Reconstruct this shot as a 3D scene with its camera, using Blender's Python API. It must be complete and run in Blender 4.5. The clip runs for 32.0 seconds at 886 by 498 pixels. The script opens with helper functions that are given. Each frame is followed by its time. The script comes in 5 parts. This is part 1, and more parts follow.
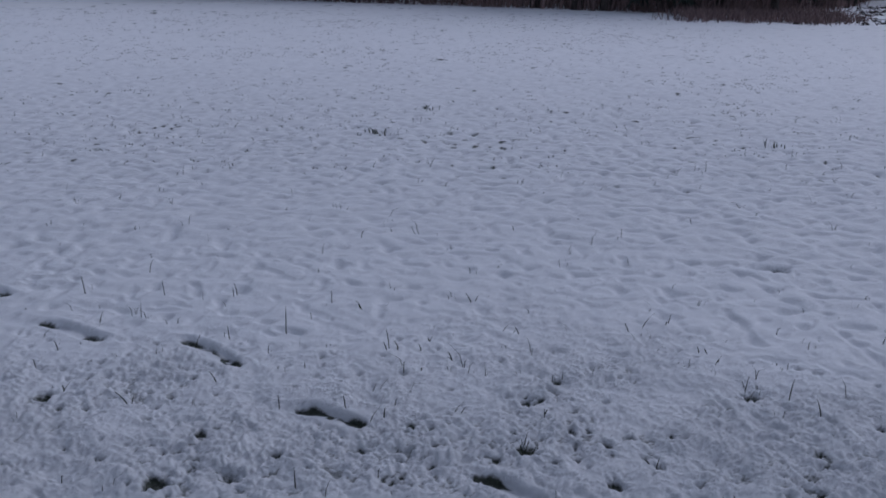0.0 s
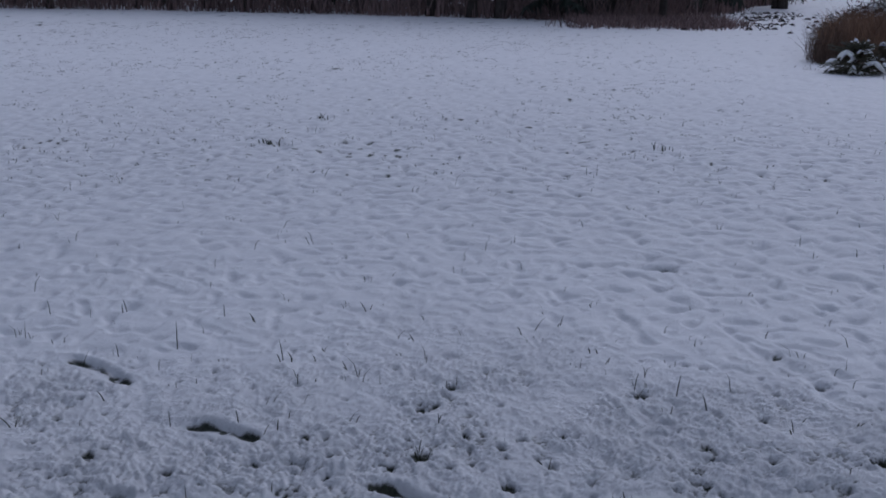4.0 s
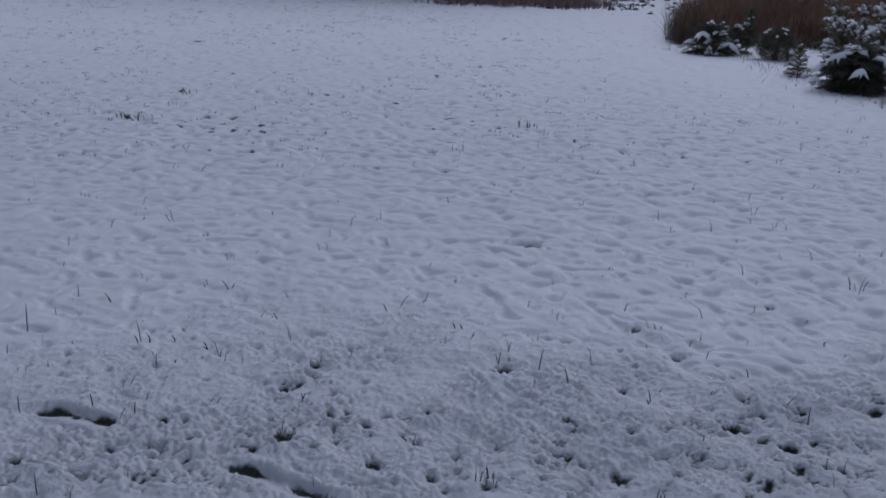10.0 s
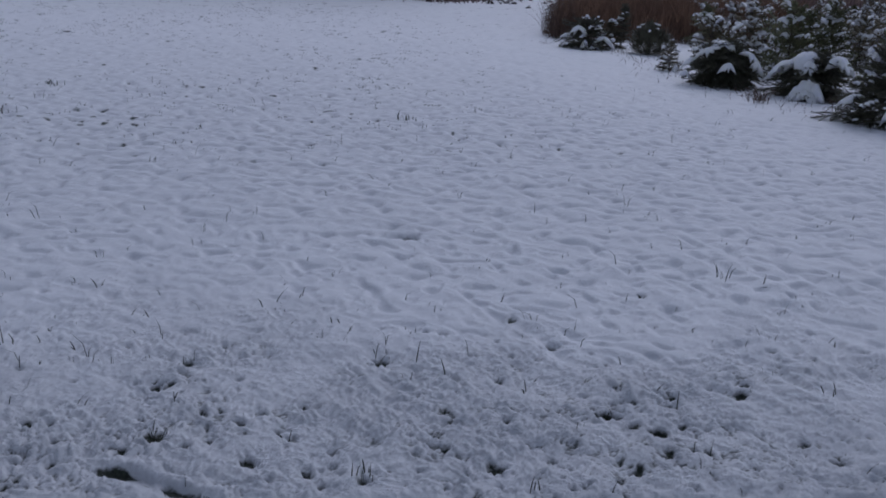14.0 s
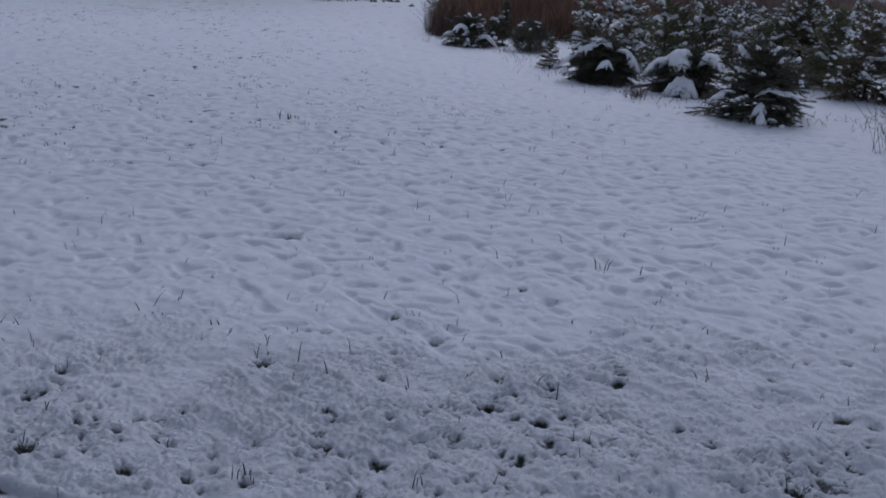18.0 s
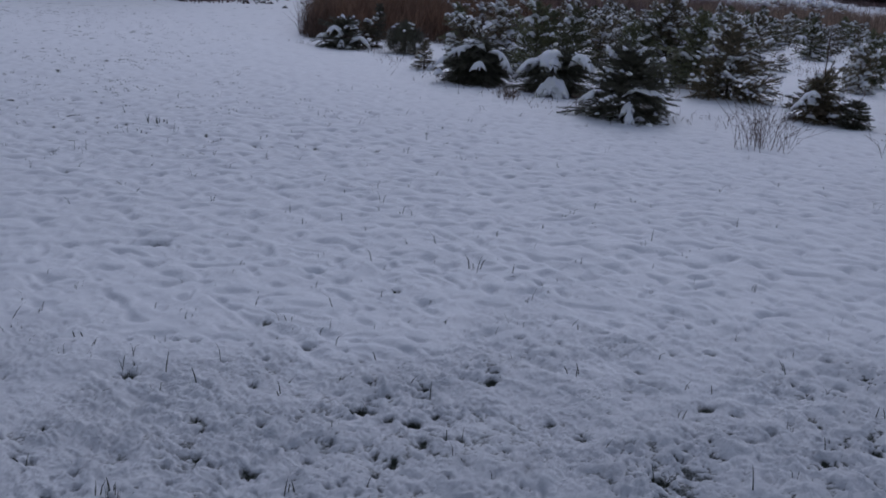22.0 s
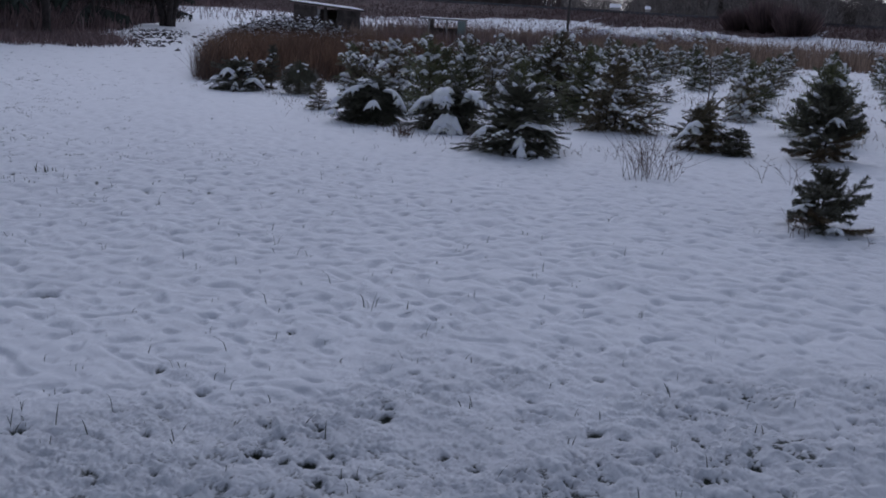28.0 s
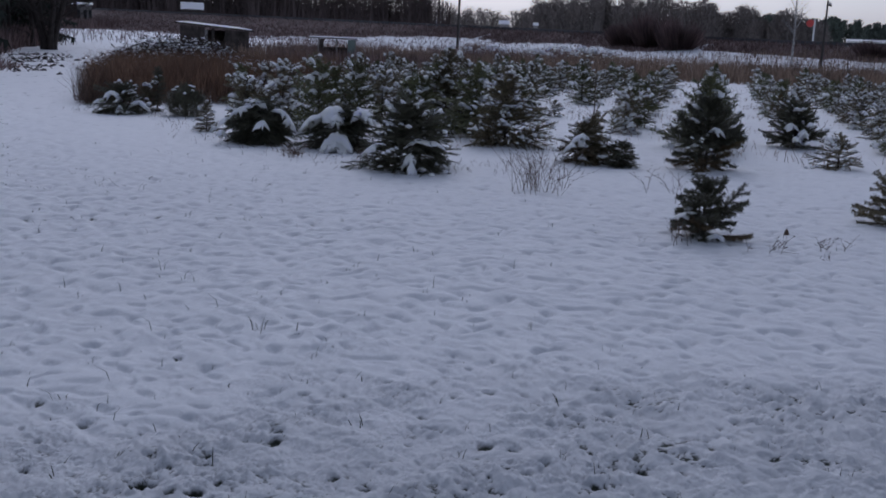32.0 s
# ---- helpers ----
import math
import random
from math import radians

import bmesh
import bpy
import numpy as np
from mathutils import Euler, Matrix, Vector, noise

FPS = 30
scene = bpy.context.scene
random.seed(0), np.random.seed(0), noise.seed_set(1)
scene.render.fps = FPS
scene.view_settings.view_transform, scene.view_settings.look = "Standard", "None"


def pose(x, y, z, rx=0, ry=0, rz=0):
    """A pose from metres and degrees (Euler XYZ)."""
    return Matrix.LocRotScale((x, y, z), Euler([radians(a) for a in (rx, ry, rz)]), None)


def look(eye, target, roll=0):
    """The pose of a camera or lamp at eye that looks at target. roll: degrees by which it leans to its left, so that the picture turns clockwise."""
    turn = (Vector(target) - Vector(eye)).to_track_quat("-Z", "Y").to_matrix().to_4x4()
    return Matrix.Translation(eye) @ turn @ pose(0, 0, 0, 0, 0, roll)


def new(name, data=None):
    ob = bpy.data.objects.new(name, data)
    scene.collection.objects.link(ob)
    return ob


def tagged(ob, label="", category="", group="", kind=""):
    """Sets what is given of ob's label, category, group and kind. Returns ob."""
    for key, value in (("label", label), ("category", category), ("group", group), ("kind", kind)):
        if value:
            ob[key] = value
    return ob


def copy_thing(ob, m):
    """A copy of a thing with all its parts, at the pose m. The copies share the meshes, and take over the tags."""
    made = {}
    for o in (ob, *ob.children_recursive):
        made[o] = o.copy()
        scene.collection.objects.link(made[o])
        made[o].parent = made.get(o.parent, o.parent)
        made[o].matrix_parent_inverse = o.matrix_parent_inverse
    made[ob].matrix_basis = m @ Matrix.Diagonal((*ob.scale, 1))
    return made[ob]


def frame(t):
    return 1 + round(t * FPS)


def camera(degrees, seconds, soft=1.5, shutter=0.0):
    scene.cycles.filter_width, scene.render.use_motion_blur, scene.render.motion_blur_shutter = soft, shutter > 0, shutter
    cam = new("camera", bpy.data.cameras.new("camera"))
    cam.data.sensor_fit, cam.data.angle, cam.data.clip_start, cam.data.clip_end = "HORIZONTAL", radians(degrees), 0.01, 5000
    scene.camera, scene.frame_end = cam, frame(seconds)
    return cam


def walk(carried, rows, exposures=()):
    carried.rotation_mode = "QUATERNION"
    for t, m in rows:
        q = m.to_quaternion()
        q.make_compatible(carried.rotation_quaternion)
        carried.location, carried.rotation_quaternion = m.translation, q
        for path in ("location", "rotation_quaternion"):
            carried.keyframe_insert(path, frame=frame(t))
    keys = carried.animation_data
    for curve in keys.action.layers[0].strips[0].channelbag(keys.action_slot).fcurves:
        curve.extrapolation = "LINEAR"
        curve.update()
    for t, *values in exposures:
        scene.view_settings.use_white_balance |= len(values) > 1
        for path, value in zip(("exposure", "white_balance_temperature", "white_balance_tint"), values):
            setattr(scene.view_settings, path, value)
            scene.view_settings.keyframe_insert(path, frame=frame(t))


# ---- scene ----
cam = camera(45.0, 32.0, soft=1.75)
PATH = [
    (0, (-0.072, -0.143, 1.667), (0.006, 1.784, 1.139), 1.2),
    (0.5, (-0.059, -0.144, 1.667), (0.043, 1.783, 1.143), 1.0),
    (1, (-0.058, -0.144, 1.663), (0.069, 1.783, 1.144), 1.1),
    (1.5, (-0.053, -0.149, 1.668), (0.089, 1.778, 1.15), 1.1),
    (2, (-0.049, -0.153, 1.669), (0.115, 1.772, 1.153), 1.2),
    (2.5, (-0.036, -0.148, 1.667), (0.149, 1.774, 1.145), 0.9),
    (3, (-0.027, -0.152, 1.668), (0.181, 1.769, 1.15), 0.8),
    (3.5, (-0.022, -0.158, 1.671), (0.212, 1.761, 1.162), 0.8),
    (5.5, (-0.019, -0.145, 1.665), (0.285, 1.76, 1.136), 1.4),
    (6, (-0.012, -0.138, 1.663), (0.305, 1.762, 1.124), 1.3),
    (6.5, (-0.006, -0.136, 1.662), (0.335, 1.759, 1.119), 1.4),
    (7, (0.001, -0.131, 1.664), (0.358, 1.758, 1.113), 1.3),
    (7.5, (0.005, -0.132, 1.663), (0.384, 1.753, 1.112), 1.4),
    (8, (0.003, -0.136, 1.664), (0.399, 1.747, 1.116), 1.6),
    (8.5, (0.009, -0.132, 1.661), (0.419, 1.746, 1.11), 1.7),
    (9, (0.006, -0.137, 1.666), (0.442, 1.737, 1.12), 1.9),
    (9.5, (0.001, -0.135, 1.664), (0.47, 1.734, 1.127), 2.4),
    (10, (0.008, -0.132, 1.661), (0.503, 1.727, 1.116), 2.5),
    (10.5, (0.018, -0.125, 1.66), (0.542, 1.723, 1.106), 2.5),
    (11, (0.021, -0.122, 1.66), (0.569, 1.718, 1.1), 2.7),
    (11.5, (0.026, -0.115, 1.654), (0.594, 1.717, 1.086), 2.7),
    (12, (0.04, -0.114, 1.654), (0.637, 1.709, 1.086), 2.7),
    (12.5, (0.044, -0.115, 1.653), (0.671, 1.698, 1.088), 2.9),
    (13, (0.048, -0.121, 1.655), (0.705, 1.682, 1.094), 3.0),
    (13.5, (0.043, -0.126, 1.656), (0.717, 1.674, 1.102), 3.3),
    (14, (0.045, -0.13, 1.659), (0.746, 1.662, 1.112), 3.5),
    (14.5, (0.044, -0.128, 1.657), (0.771, 1.653, 1.113), 3.7),
    (16.5, (0.062, -0.14, 1.66), (0.883, 1.601, 1.119), 3.9),
    (17, (0.068, -0.144, 1.658), (0.912, 1.587, 1.119), 3.9),
    (17.5, (0.076, -0.15, 1.661), (0.941, 1.572, 1.123), 3.8),
    (18, (0.08, -0.15, 1.658), (0.969, 1.559, 1.121), 3.9),
    (18.5, (0.079, -0.152, 1.66), (0.99, 1.546, 1.126), 4.1),
    (19, (0.079, -0.158, 1.664), (1.011, 1.53, 1.131), 4.3),
    (19.5, (0.088, -0.149, 1.659), (1.044, 1.524, 1.123), 4.3),
    (20, (0.098, -0.154, 1.66), (1.08, 1.503, 1.12), 4.2),
    (20.5, (0.102, -0.157, 1.66), (1.109, 1.486, 1.123), 4.3),
    (21, (0.111, -0.164, 1.66), (1.143, 1.465, 1.129), 4.2),
    (21.5, (0.119, -0.162, 1.658), (1.178, 1.452, 1.136), 4.2),
    (22, (0.128, -0.164, 1.658), (1.208, 1.437, 1.139), 4.2),
    (22.5, (0.132, -0.169, 1.658), (1.235, 1.417, 1.139), 4.1),
    (23, (0.142, -0.171, 1.657), (1.266, 1.399, 1.138), 4.0),
    (23.5, (0.144, -0.18, 1.662), (1.275, 1.384, 1.139), 3.9),
    (24, (0.146, -0.191, 1.664), (1.298, 1.363, 1.155), 3.8),
    (24.5, (0.144, -0.205, 1.672), (1.315, 1.337, 1.173), 3.8),
    (25, (0.146, -0.208, 1.669), (1.327, 1.33, 1.182), 3.7),
    (25.5, (0.147, -0.224, 1.677), (1.337, 1.309, 1.194), 3.5),
    (27.5, (0.143, -0.267, 1.692), (1.364, 1.251, 1.24), 2.9),
    (28, (0.134, -0.269, 1.694), (1.364, 1.245, 1.251), 3.2),
    (28.5, (0.137, -0.268, 1.688), (1.38, 1.237, 1.255), 3.2),
    (29, (0.139, -0.275, 1.692), (1.402, 1.215, 1.264), 3.2),
    (29.5, (0.148, -0.279, 1.689), (1.433, 1.192, 1.263), 3.1),
    (30, (0.159, -0.276, 1.688), (1.468, 1.174, 1.26), 3.1),
    (30.5, (0.16, -0.284, 1.691), (1.486, 1.151, 1.266), 3.0),
    (31, (0.166, -0.292, 1.694), (1.516, 1.124, 1.277), 2.9),
    (31.5, (0.17, -0.303, 1.695), (1.53, 1.106, 1.286), 2.6),
    (32, (0.176, -0.312, 1.697), (1.551, 1.083, 1.295), 2.4),
]
walk(cam, [(t, look(eye, target, roll)) for t, eye, target, roll in PATH], exposures=[(0, -1.06, 5400, 18)])

import functools

# ---------------------------------------------------------------- light
world = bpy.data.worlds.new("world")
scene.world = world
world.use_nodes = True
wn, wl = world.node_tree.nodes, world.node_tree.links
sky = wn.new("ShaderNodeTexSky")
sky.sky_type = "NISHITA"
sky.sun_disc = False
sky.sun_elevation, sky.sun_rotation = radians(41), radians(40)
sky.air_density, sky.dust_density, sky.ozone_density = 1.0, 2.0, 1.0
wn["Background"].inputs["Strength"].default_value = 0.15
cloud = wn.new("ShaderNodeHueSaturation")
cloud.inputs["Saturation"].default_value = 0.40
wl.new(sky.outputs[0], cloud.inputs["Color"])
wl.new(cloud.outputs[0], wn["Background"].inputs["Color"])

sun = new("sun", bpy.data.lights.new("sun", "SUN"))
sun.data.energy, sun.data.angle, sun.data.color = 0.5, radians(50), (1.0, 0.96, 0.92)
sun.matrix_world = look((18.5, 22.0, 25), (0, 0, 0))


# ---------------------------------------------------------------- materials
def ramp_node(nt, stops):
    r = nt.nodes.new("ShaderNodeValToRGB")
    el = r.color_ramp.elements
    while len(el) < len(stops):
        el.new(0.5)
    for e, (p, c) in zip(el, stops):
        e.position, e.color = p, (*c, 1)
    return r


def noise_node(nt, scale, detail=4.0, rough=0.55, space="Object"):
    n = nt.nodes.new("ShaderNodeTexNoise")
    n.inputs["Scale"].default_value = scale
    n.inputs["Detail"].default_value = detail
    n.inputs["Roughness"].default_value = rough
    if space == "World":
        g = nt.nodes.new("ShaderNodeNewGeometry")
        nt.links.new(g.outputs["Position"], n.inputs["Vector"])
    else:
        g = nt.nodes.new("ShaderNodeTexCoord")
        nt.links.new(g.outputs["Object"], n.inputs["Vector"])
    return n


def make_mat(name, stops, scale, roughness=0.8, bump=0.3, bump_scale=60.0, metal=0.0, vary=0.0, island=0.0, space="Object", subsurface=0.0):
    m = bpy.data.materials.new(name)
    m.use_nodes = True
    nt = m.node_tree
    b = nt.nodes["Principled BSDF"]
    b.inputs["Roughness"].default_value = roughness
    b.inputs["Metallic"].default_value = metal
    n = noise_node(nt, scale, space=space)
    r = ramp_node(nt, stops)
    nt.links.new(n.outputs["Fac"], r.inputs["Fac"])
    colour = r.outputs["Color"]
    for amount, kind in ((vary, "object"), (island, "island")):
        if amount:
            if kind == "object":
                s = nt.nodes.new("ShaderNodeObjectInfo").outputs["Random"]
            else:
                s = nt.nodes.new("ShaderNodeNewGeometry").outputs["Random Per Island"]
            mr = nt.nodes.new("ShaderNodeMapRange")
            mr.inputs["To Min"].default_value, mr.inputs["To Max"].default_value = 1 - amount, 1 + amount
            nt.links.new(s, mr.inputs["Value"])
            hs = nt.nodes.new("ShaderNodeHueSaturation")
            nt.links.new(mr.outputs["Result"], hs.inputs["Value"])
            nt.links.new(colour, hs.inputs["Color"])
            colour = hs.outputs["Color"]
    nt.links.new(colour, b.inputs["Base Color"])
    if subsurface:
        b.inputs["Subsurface Weight"].default_value = subsurface
        b.inputs["Subsurface Radius"].default_value = (0.05, 0.05, 0.06)
        b.inputs["Subsurface Scale"].default_value = 0.8
    if bump:
        bn = noise_node(nt, bump_scale, detail=3.0, space=space)
        bp = nt.nodes.new("ShaderNodeBump")
        bp.inputs["Strength"].default_value = bump
        bp.inputs["Distance"].default_value = 0.01
        nt.links.new(bn.outputs["Fac"], bp.inputs["Height"])
        nt.links.new(bp.outputs["Normal"], b.inputs["Normal"])
    return m


def snow_ground_mat():
    m = bpy.data.materials.new("snow_field")
    m.use_nodes = True
    nt = m.node_tree
    b = nt.nodes["Principled BSDF"]
    b.inputs["Roughness"].default_value = 0.7
    b.inputs["Specular IOR Level"].default_value = 0.35
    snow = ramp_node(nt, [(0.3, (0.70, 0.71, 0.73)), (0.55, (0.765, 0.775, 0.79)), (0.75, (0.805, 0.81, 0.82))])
    nt.links.new(noise_node(nt, 5.0, 6.0, 0.65, "World").outputs["Fac"], snow.inputs["Fac"])
    bare = ramp_node(nt, [(0.3, (0.026, 0.028, 0.024)), (0.5, (0.046, 0.054, 0.040)), (0.68, (0.070, 0.082, 0.058)), (0.8, (0.12, 0.118, 0.092))])
    nt.links.new(noise_node(nt, 70.0, 4.0, 0.7, "World").outputs["Fac"], bare.inputs["Fac"])
    # thawed turf and the painted shade of hollows share this dark colour
    at = nt.nodes.new("ShaderNodeAttribute")
    at.attribute_name = "thaw_shade"
    grit = noise_node(nt, 95.0, 4.0, 0.7, "World")
    add = nt.nodes.new("ShaderNodeMath")
    add.operation = "MULTIPLY_ADD"
    add.inputs[1].default_value = 0.55
    nt.links.new(grit.outputs["Fac"], add.inputs[0])
    nt.links.new(at.outputs["Fac"], add.inputs[2])
    edge = nt.nodes.new("ShaderNodeMapRange")
    edge.inputs["From Min"].default_value, edge.inputs["From Max"].default_value = 0.62, 1.02
    nt.links.new(add.outputs[0], edge.inputs["Value"])
    mix = nt.nodes.new("ShaderNodeMix")
    mix.data_type = "RGBA"
    thin = nt.nodes.new("ShaderNodeMath")
    thin.operation = "MULTIPLY"
    thin.use_clamp = True
    thin.inputs[1].default_value = 0.22
    nt.links.new(at.outputs["Fac"], thin.inputs[0])
    cover = nt.nodes.new("ShaderNodeMath")
    cover.operation = "MAXIMUM"
    nt.links.new(edge.outputs["Result"], cover.inputs[0])
    nt.links.new(thin.outputs[0], cover.inputs[1])
    nt.links.new(cover.outputs[0], mix.inputs["Factor"])
    # far snow paler than near: the far field's extra light put into the colour
    far_pale = ramp_node(nt, [(0.3, (0.905, 0.91, 0.92)), (0.6, (0.95, 0.95, 0.955))])
    nt.links.new(noise_node(nt, 3.0, 6.0, 0.65, "World").outputs["Fac"], far_pale.inputs["Fac"])
    far_at = nt.nodes.new("ShaderNodeAttribute")
    far_at.attribute_name = "depth"
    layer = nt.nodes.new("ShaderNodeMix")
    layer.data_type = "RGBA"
    nt.links.new(far_at.outputs["Fac"], layer.inputs["Factor"])
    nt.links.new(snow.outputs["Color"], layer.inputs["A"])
    nt.links.new(far_pale.outputs["Color"], layer.inputs["B"])
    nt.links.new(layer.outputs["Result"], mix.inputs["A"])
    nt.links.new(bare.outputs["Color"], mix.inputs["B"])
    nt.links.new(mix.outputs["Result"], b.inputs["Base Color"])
    fine = noise_node(nt, 62.0, 6.0, 0.75, "World")
    bp = nt.nodes.new("ShaderNodeBump")
    rough_at = nt.nodes.new("ShaderNodeAttribute")
    rough_at.attribute_name = "grain"
    amount = nt.nodes.new("ShaderNodeMapRange")
    amount.inputs["To Min"].default_value, amount.inputs["To Max"].default_value = 0.3, 0.75
    nt.links.new(rough_at.outputs["Fac"], amount.inputs["Value"])
    nt.links.new(amount.outputs["Result"], bp.inputs["Strength"])
    bp.inputs["Distance"].default_value = 0.015
    nt.links.new(fine.outputs["Fac"], bp.inputs["Height"])
    tussock = noise_node(nt, 17.0, 5.0, 0.6, "World")
    bp2 = nt.nodes.new("ShaderNodeBump")
    swell = nt.nodes.new("ShaderNodeMapRange")
    swell.inputs["To Min"].default_value, swell.inputs["To Max"].default_value = 0.10, 0.30
    nt.links.new(far_at.outputs["Fac"], swell.inputs["Value"])
    nt.links.new(swell.outputs["Result"], bp2.inputs["Strength"])
    bp2.inputs["Distance"].default_value = 0.045
    nt.links.new(tussock.outputs["Fac"], bp2.inputs["Height"])
    nt.links.new(bp.outputs["Normal"], bp2.inputs["Normal"])
    nt.links.new(bp2.outputs["Normal"], b.inputs["Normal"])
    return m


SNOW_GROUND = snow_ground_mat()
SNOW = make_mat("snow_cover", [(0.3, (0.86, 0.865, 0.88)), (0.7, (0.92, 0.92, 0.93))], 18, 0.7, 0.5, 90, subsurface=0.7)
NEEDLE_DARK = make_mat("needles_blue_green", [(0.3, (0.130, 0.108, 0.068)), (0.7, (0.228, 0.192, 0.118))], 9, 0.6, 0, vary=0.2, island=0.45)
NEEDLE_OLIVE = make_mat("needles_olive", [(0.3, (0.092, 0.100, 0.046)), (0.7, (0.175, 0.174, 0.085))], 9, 0.6, 0, vary=0.2, island=0.45)
NEEDLE_BROWN = make_mat("needles_dying", [(0.3, (0.090, 0.064, 0.036)), (0.7, (0.155, 0.115, 0.062))], 9, 0.7, 0, vary=0.2, island=0.4)
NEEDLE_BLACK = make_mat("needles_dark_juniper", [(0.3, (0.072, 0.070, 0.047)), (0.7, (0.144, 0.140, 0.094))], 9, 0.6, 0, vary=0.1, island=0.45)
BARK = make_mat("bark", [(0.3, (0.035, 0.027, 0.022)), (0.7, (0.085, 0.066, 0.052))], 30, 0.9, 0.6, 80)
BARK_DARK = make_mat("forest_bark", [(0.3, (0.022, 0.018, 0.016)), (0.7, (0.060, 0.048, 0.042))], 6, 0.95, 0.5, 30, vary=0.3)
BIRCH = make_mat("birch_bark", [(0.35, (0.08, 0.07, 0.065)), (0.55, (0.45, 0.43, 0.41))], 7, 0.8, 0.3, 30)
SPRUCE = make_mat("forest_spruce", [(0.3, (0.012, 0.017, 0.013)), (0.7, (0.034, 0.042, 0.030))], 2, 0.8, 0, vary=0.3, island=0.5)
REED = make_mat("dead_stems", [(0.3, (0.12, 0.072, 0.048)), (0.5, (0.22, 0.130, 0.082)), (0.72, (0.36, 0.215, 0.135))], 1.6, 0.85, 0, island=0.5)
REED_GREY = make_mat("dead_grass", [(0.3, (0.19, 0.13, 0.095)), (0.7, (0.34, 0.245, 0.175))], 0.6, 0.85, 0, island=0.5)
SCRUB = make_mat("bare_scrub", [(0.3, (0.135, 0.092, 0.086)), (0.7, (0.25, 0.172, 0.158))], 0.3, 0.9, 0, island=0.5)
TWIG = make_mat("dry_weed", [(0.3, (0.075, 0.048, 0.036)), (0.7, (0.15, 0.10, 0.072))], 12, 0.85, 0, island=0.3)
GRASS = make_mat("grass_blades", [(0.3, (0.030, 0.038, 0.024)), (0.6, (0.060, 0.068, 0.044)), (0.8, (0.13, 0.12, 0.085))], 3, 0.7, 0, island=0.45)
GRASS_PALE = make_mat("pale_grass_tips", [(0.3, (0.055, 0.060, 0.042)), (0.7, (0.15, 0.145, 0.105))], 3, 0.8, 0, island=0.4)
# leafless far wood, paler than near bark: distance haze put into the colour
HAZY_WOOD = make_mat("far_hazy_wood", [(0.3, (0.17, 0.145, 0.128)), (0.7, (0.27, 0.23, 0.20))], 0.06, 0.95, 0, island=0.4)
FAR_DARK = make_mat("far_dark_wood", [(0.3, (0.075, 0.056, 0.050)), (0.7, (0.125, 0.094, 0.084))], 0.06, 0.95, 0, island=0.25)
# far pines, paled by the same haze
HAZY_PINE = make_mat("far_hazy_pines", [(0.3, (0.07, 0.085, 0.068)), (0.7, (0.14, 0.16, 0.125))], 0.08, 0.95, 0, island=0.4)
BANK = make_mat("bank_scrub_ground", [(0.35, (0.10, 0.072, 0.066)), (0.6, (0.17, 0.12, 0.108))], 0.5, 0.95, 0.4, 3)
WOOD_GREY = make_mat("weathered_boards", [(0.3, (0.045, 0.037, 0.032)), (0.7, (0.11, 0.09, 0.078))], 5, 0.9, 0.3, 30, vary=0.25)
WOOD_PALE = make_mat("pale_boards", [(0.3, (0.24, 0.22, 0.20)), (0.7, (0.36, 0.34, 0.32))], 5, 0.85, 0.3, 30)
TIN_GREEN = make_mat("green_tin", [(0.3, (0.17, 0.23, 0.21)), (0.7, (0.25, 0.32, 0.29))], 3, 0.6, 0.1, 20)
PLASTER = make_mat("white_plaster", [(0.3, (0.62, 0.61, 0.59)), (0.7, (0.74, 0.73, 0.71))], 1, 0.85, 0.1, 10)
DARK_GLASS = make_mat("dark_window", [(0.3, (0.02, 0.022, 0.026)), (0.7, (0.035, 0.038, 0.043))], 2, 0.15, 0)
RED_PAINT = make_mat("red_sign_paint", [(0.3, (0.50, 0.06, 0.05)), (0.7, (0.62, 0.09, 0.07))], 3, 0.5, 0)
STEEL = make_mat("galvanised_steel", [(0.3, (0.10, 0.10, 0.105)), (0.7, (0.17, 0.17, 0.175))], 4, 0.5, 0.1, 20, metal=0.6)
TAR_POLE = make_mat("tarred_pole", [(0.3, (0.035, 0.030, 0.027)), (0.7, (0.075, 0.065, 0.058))], 10, 0.85, 0.3, 40)


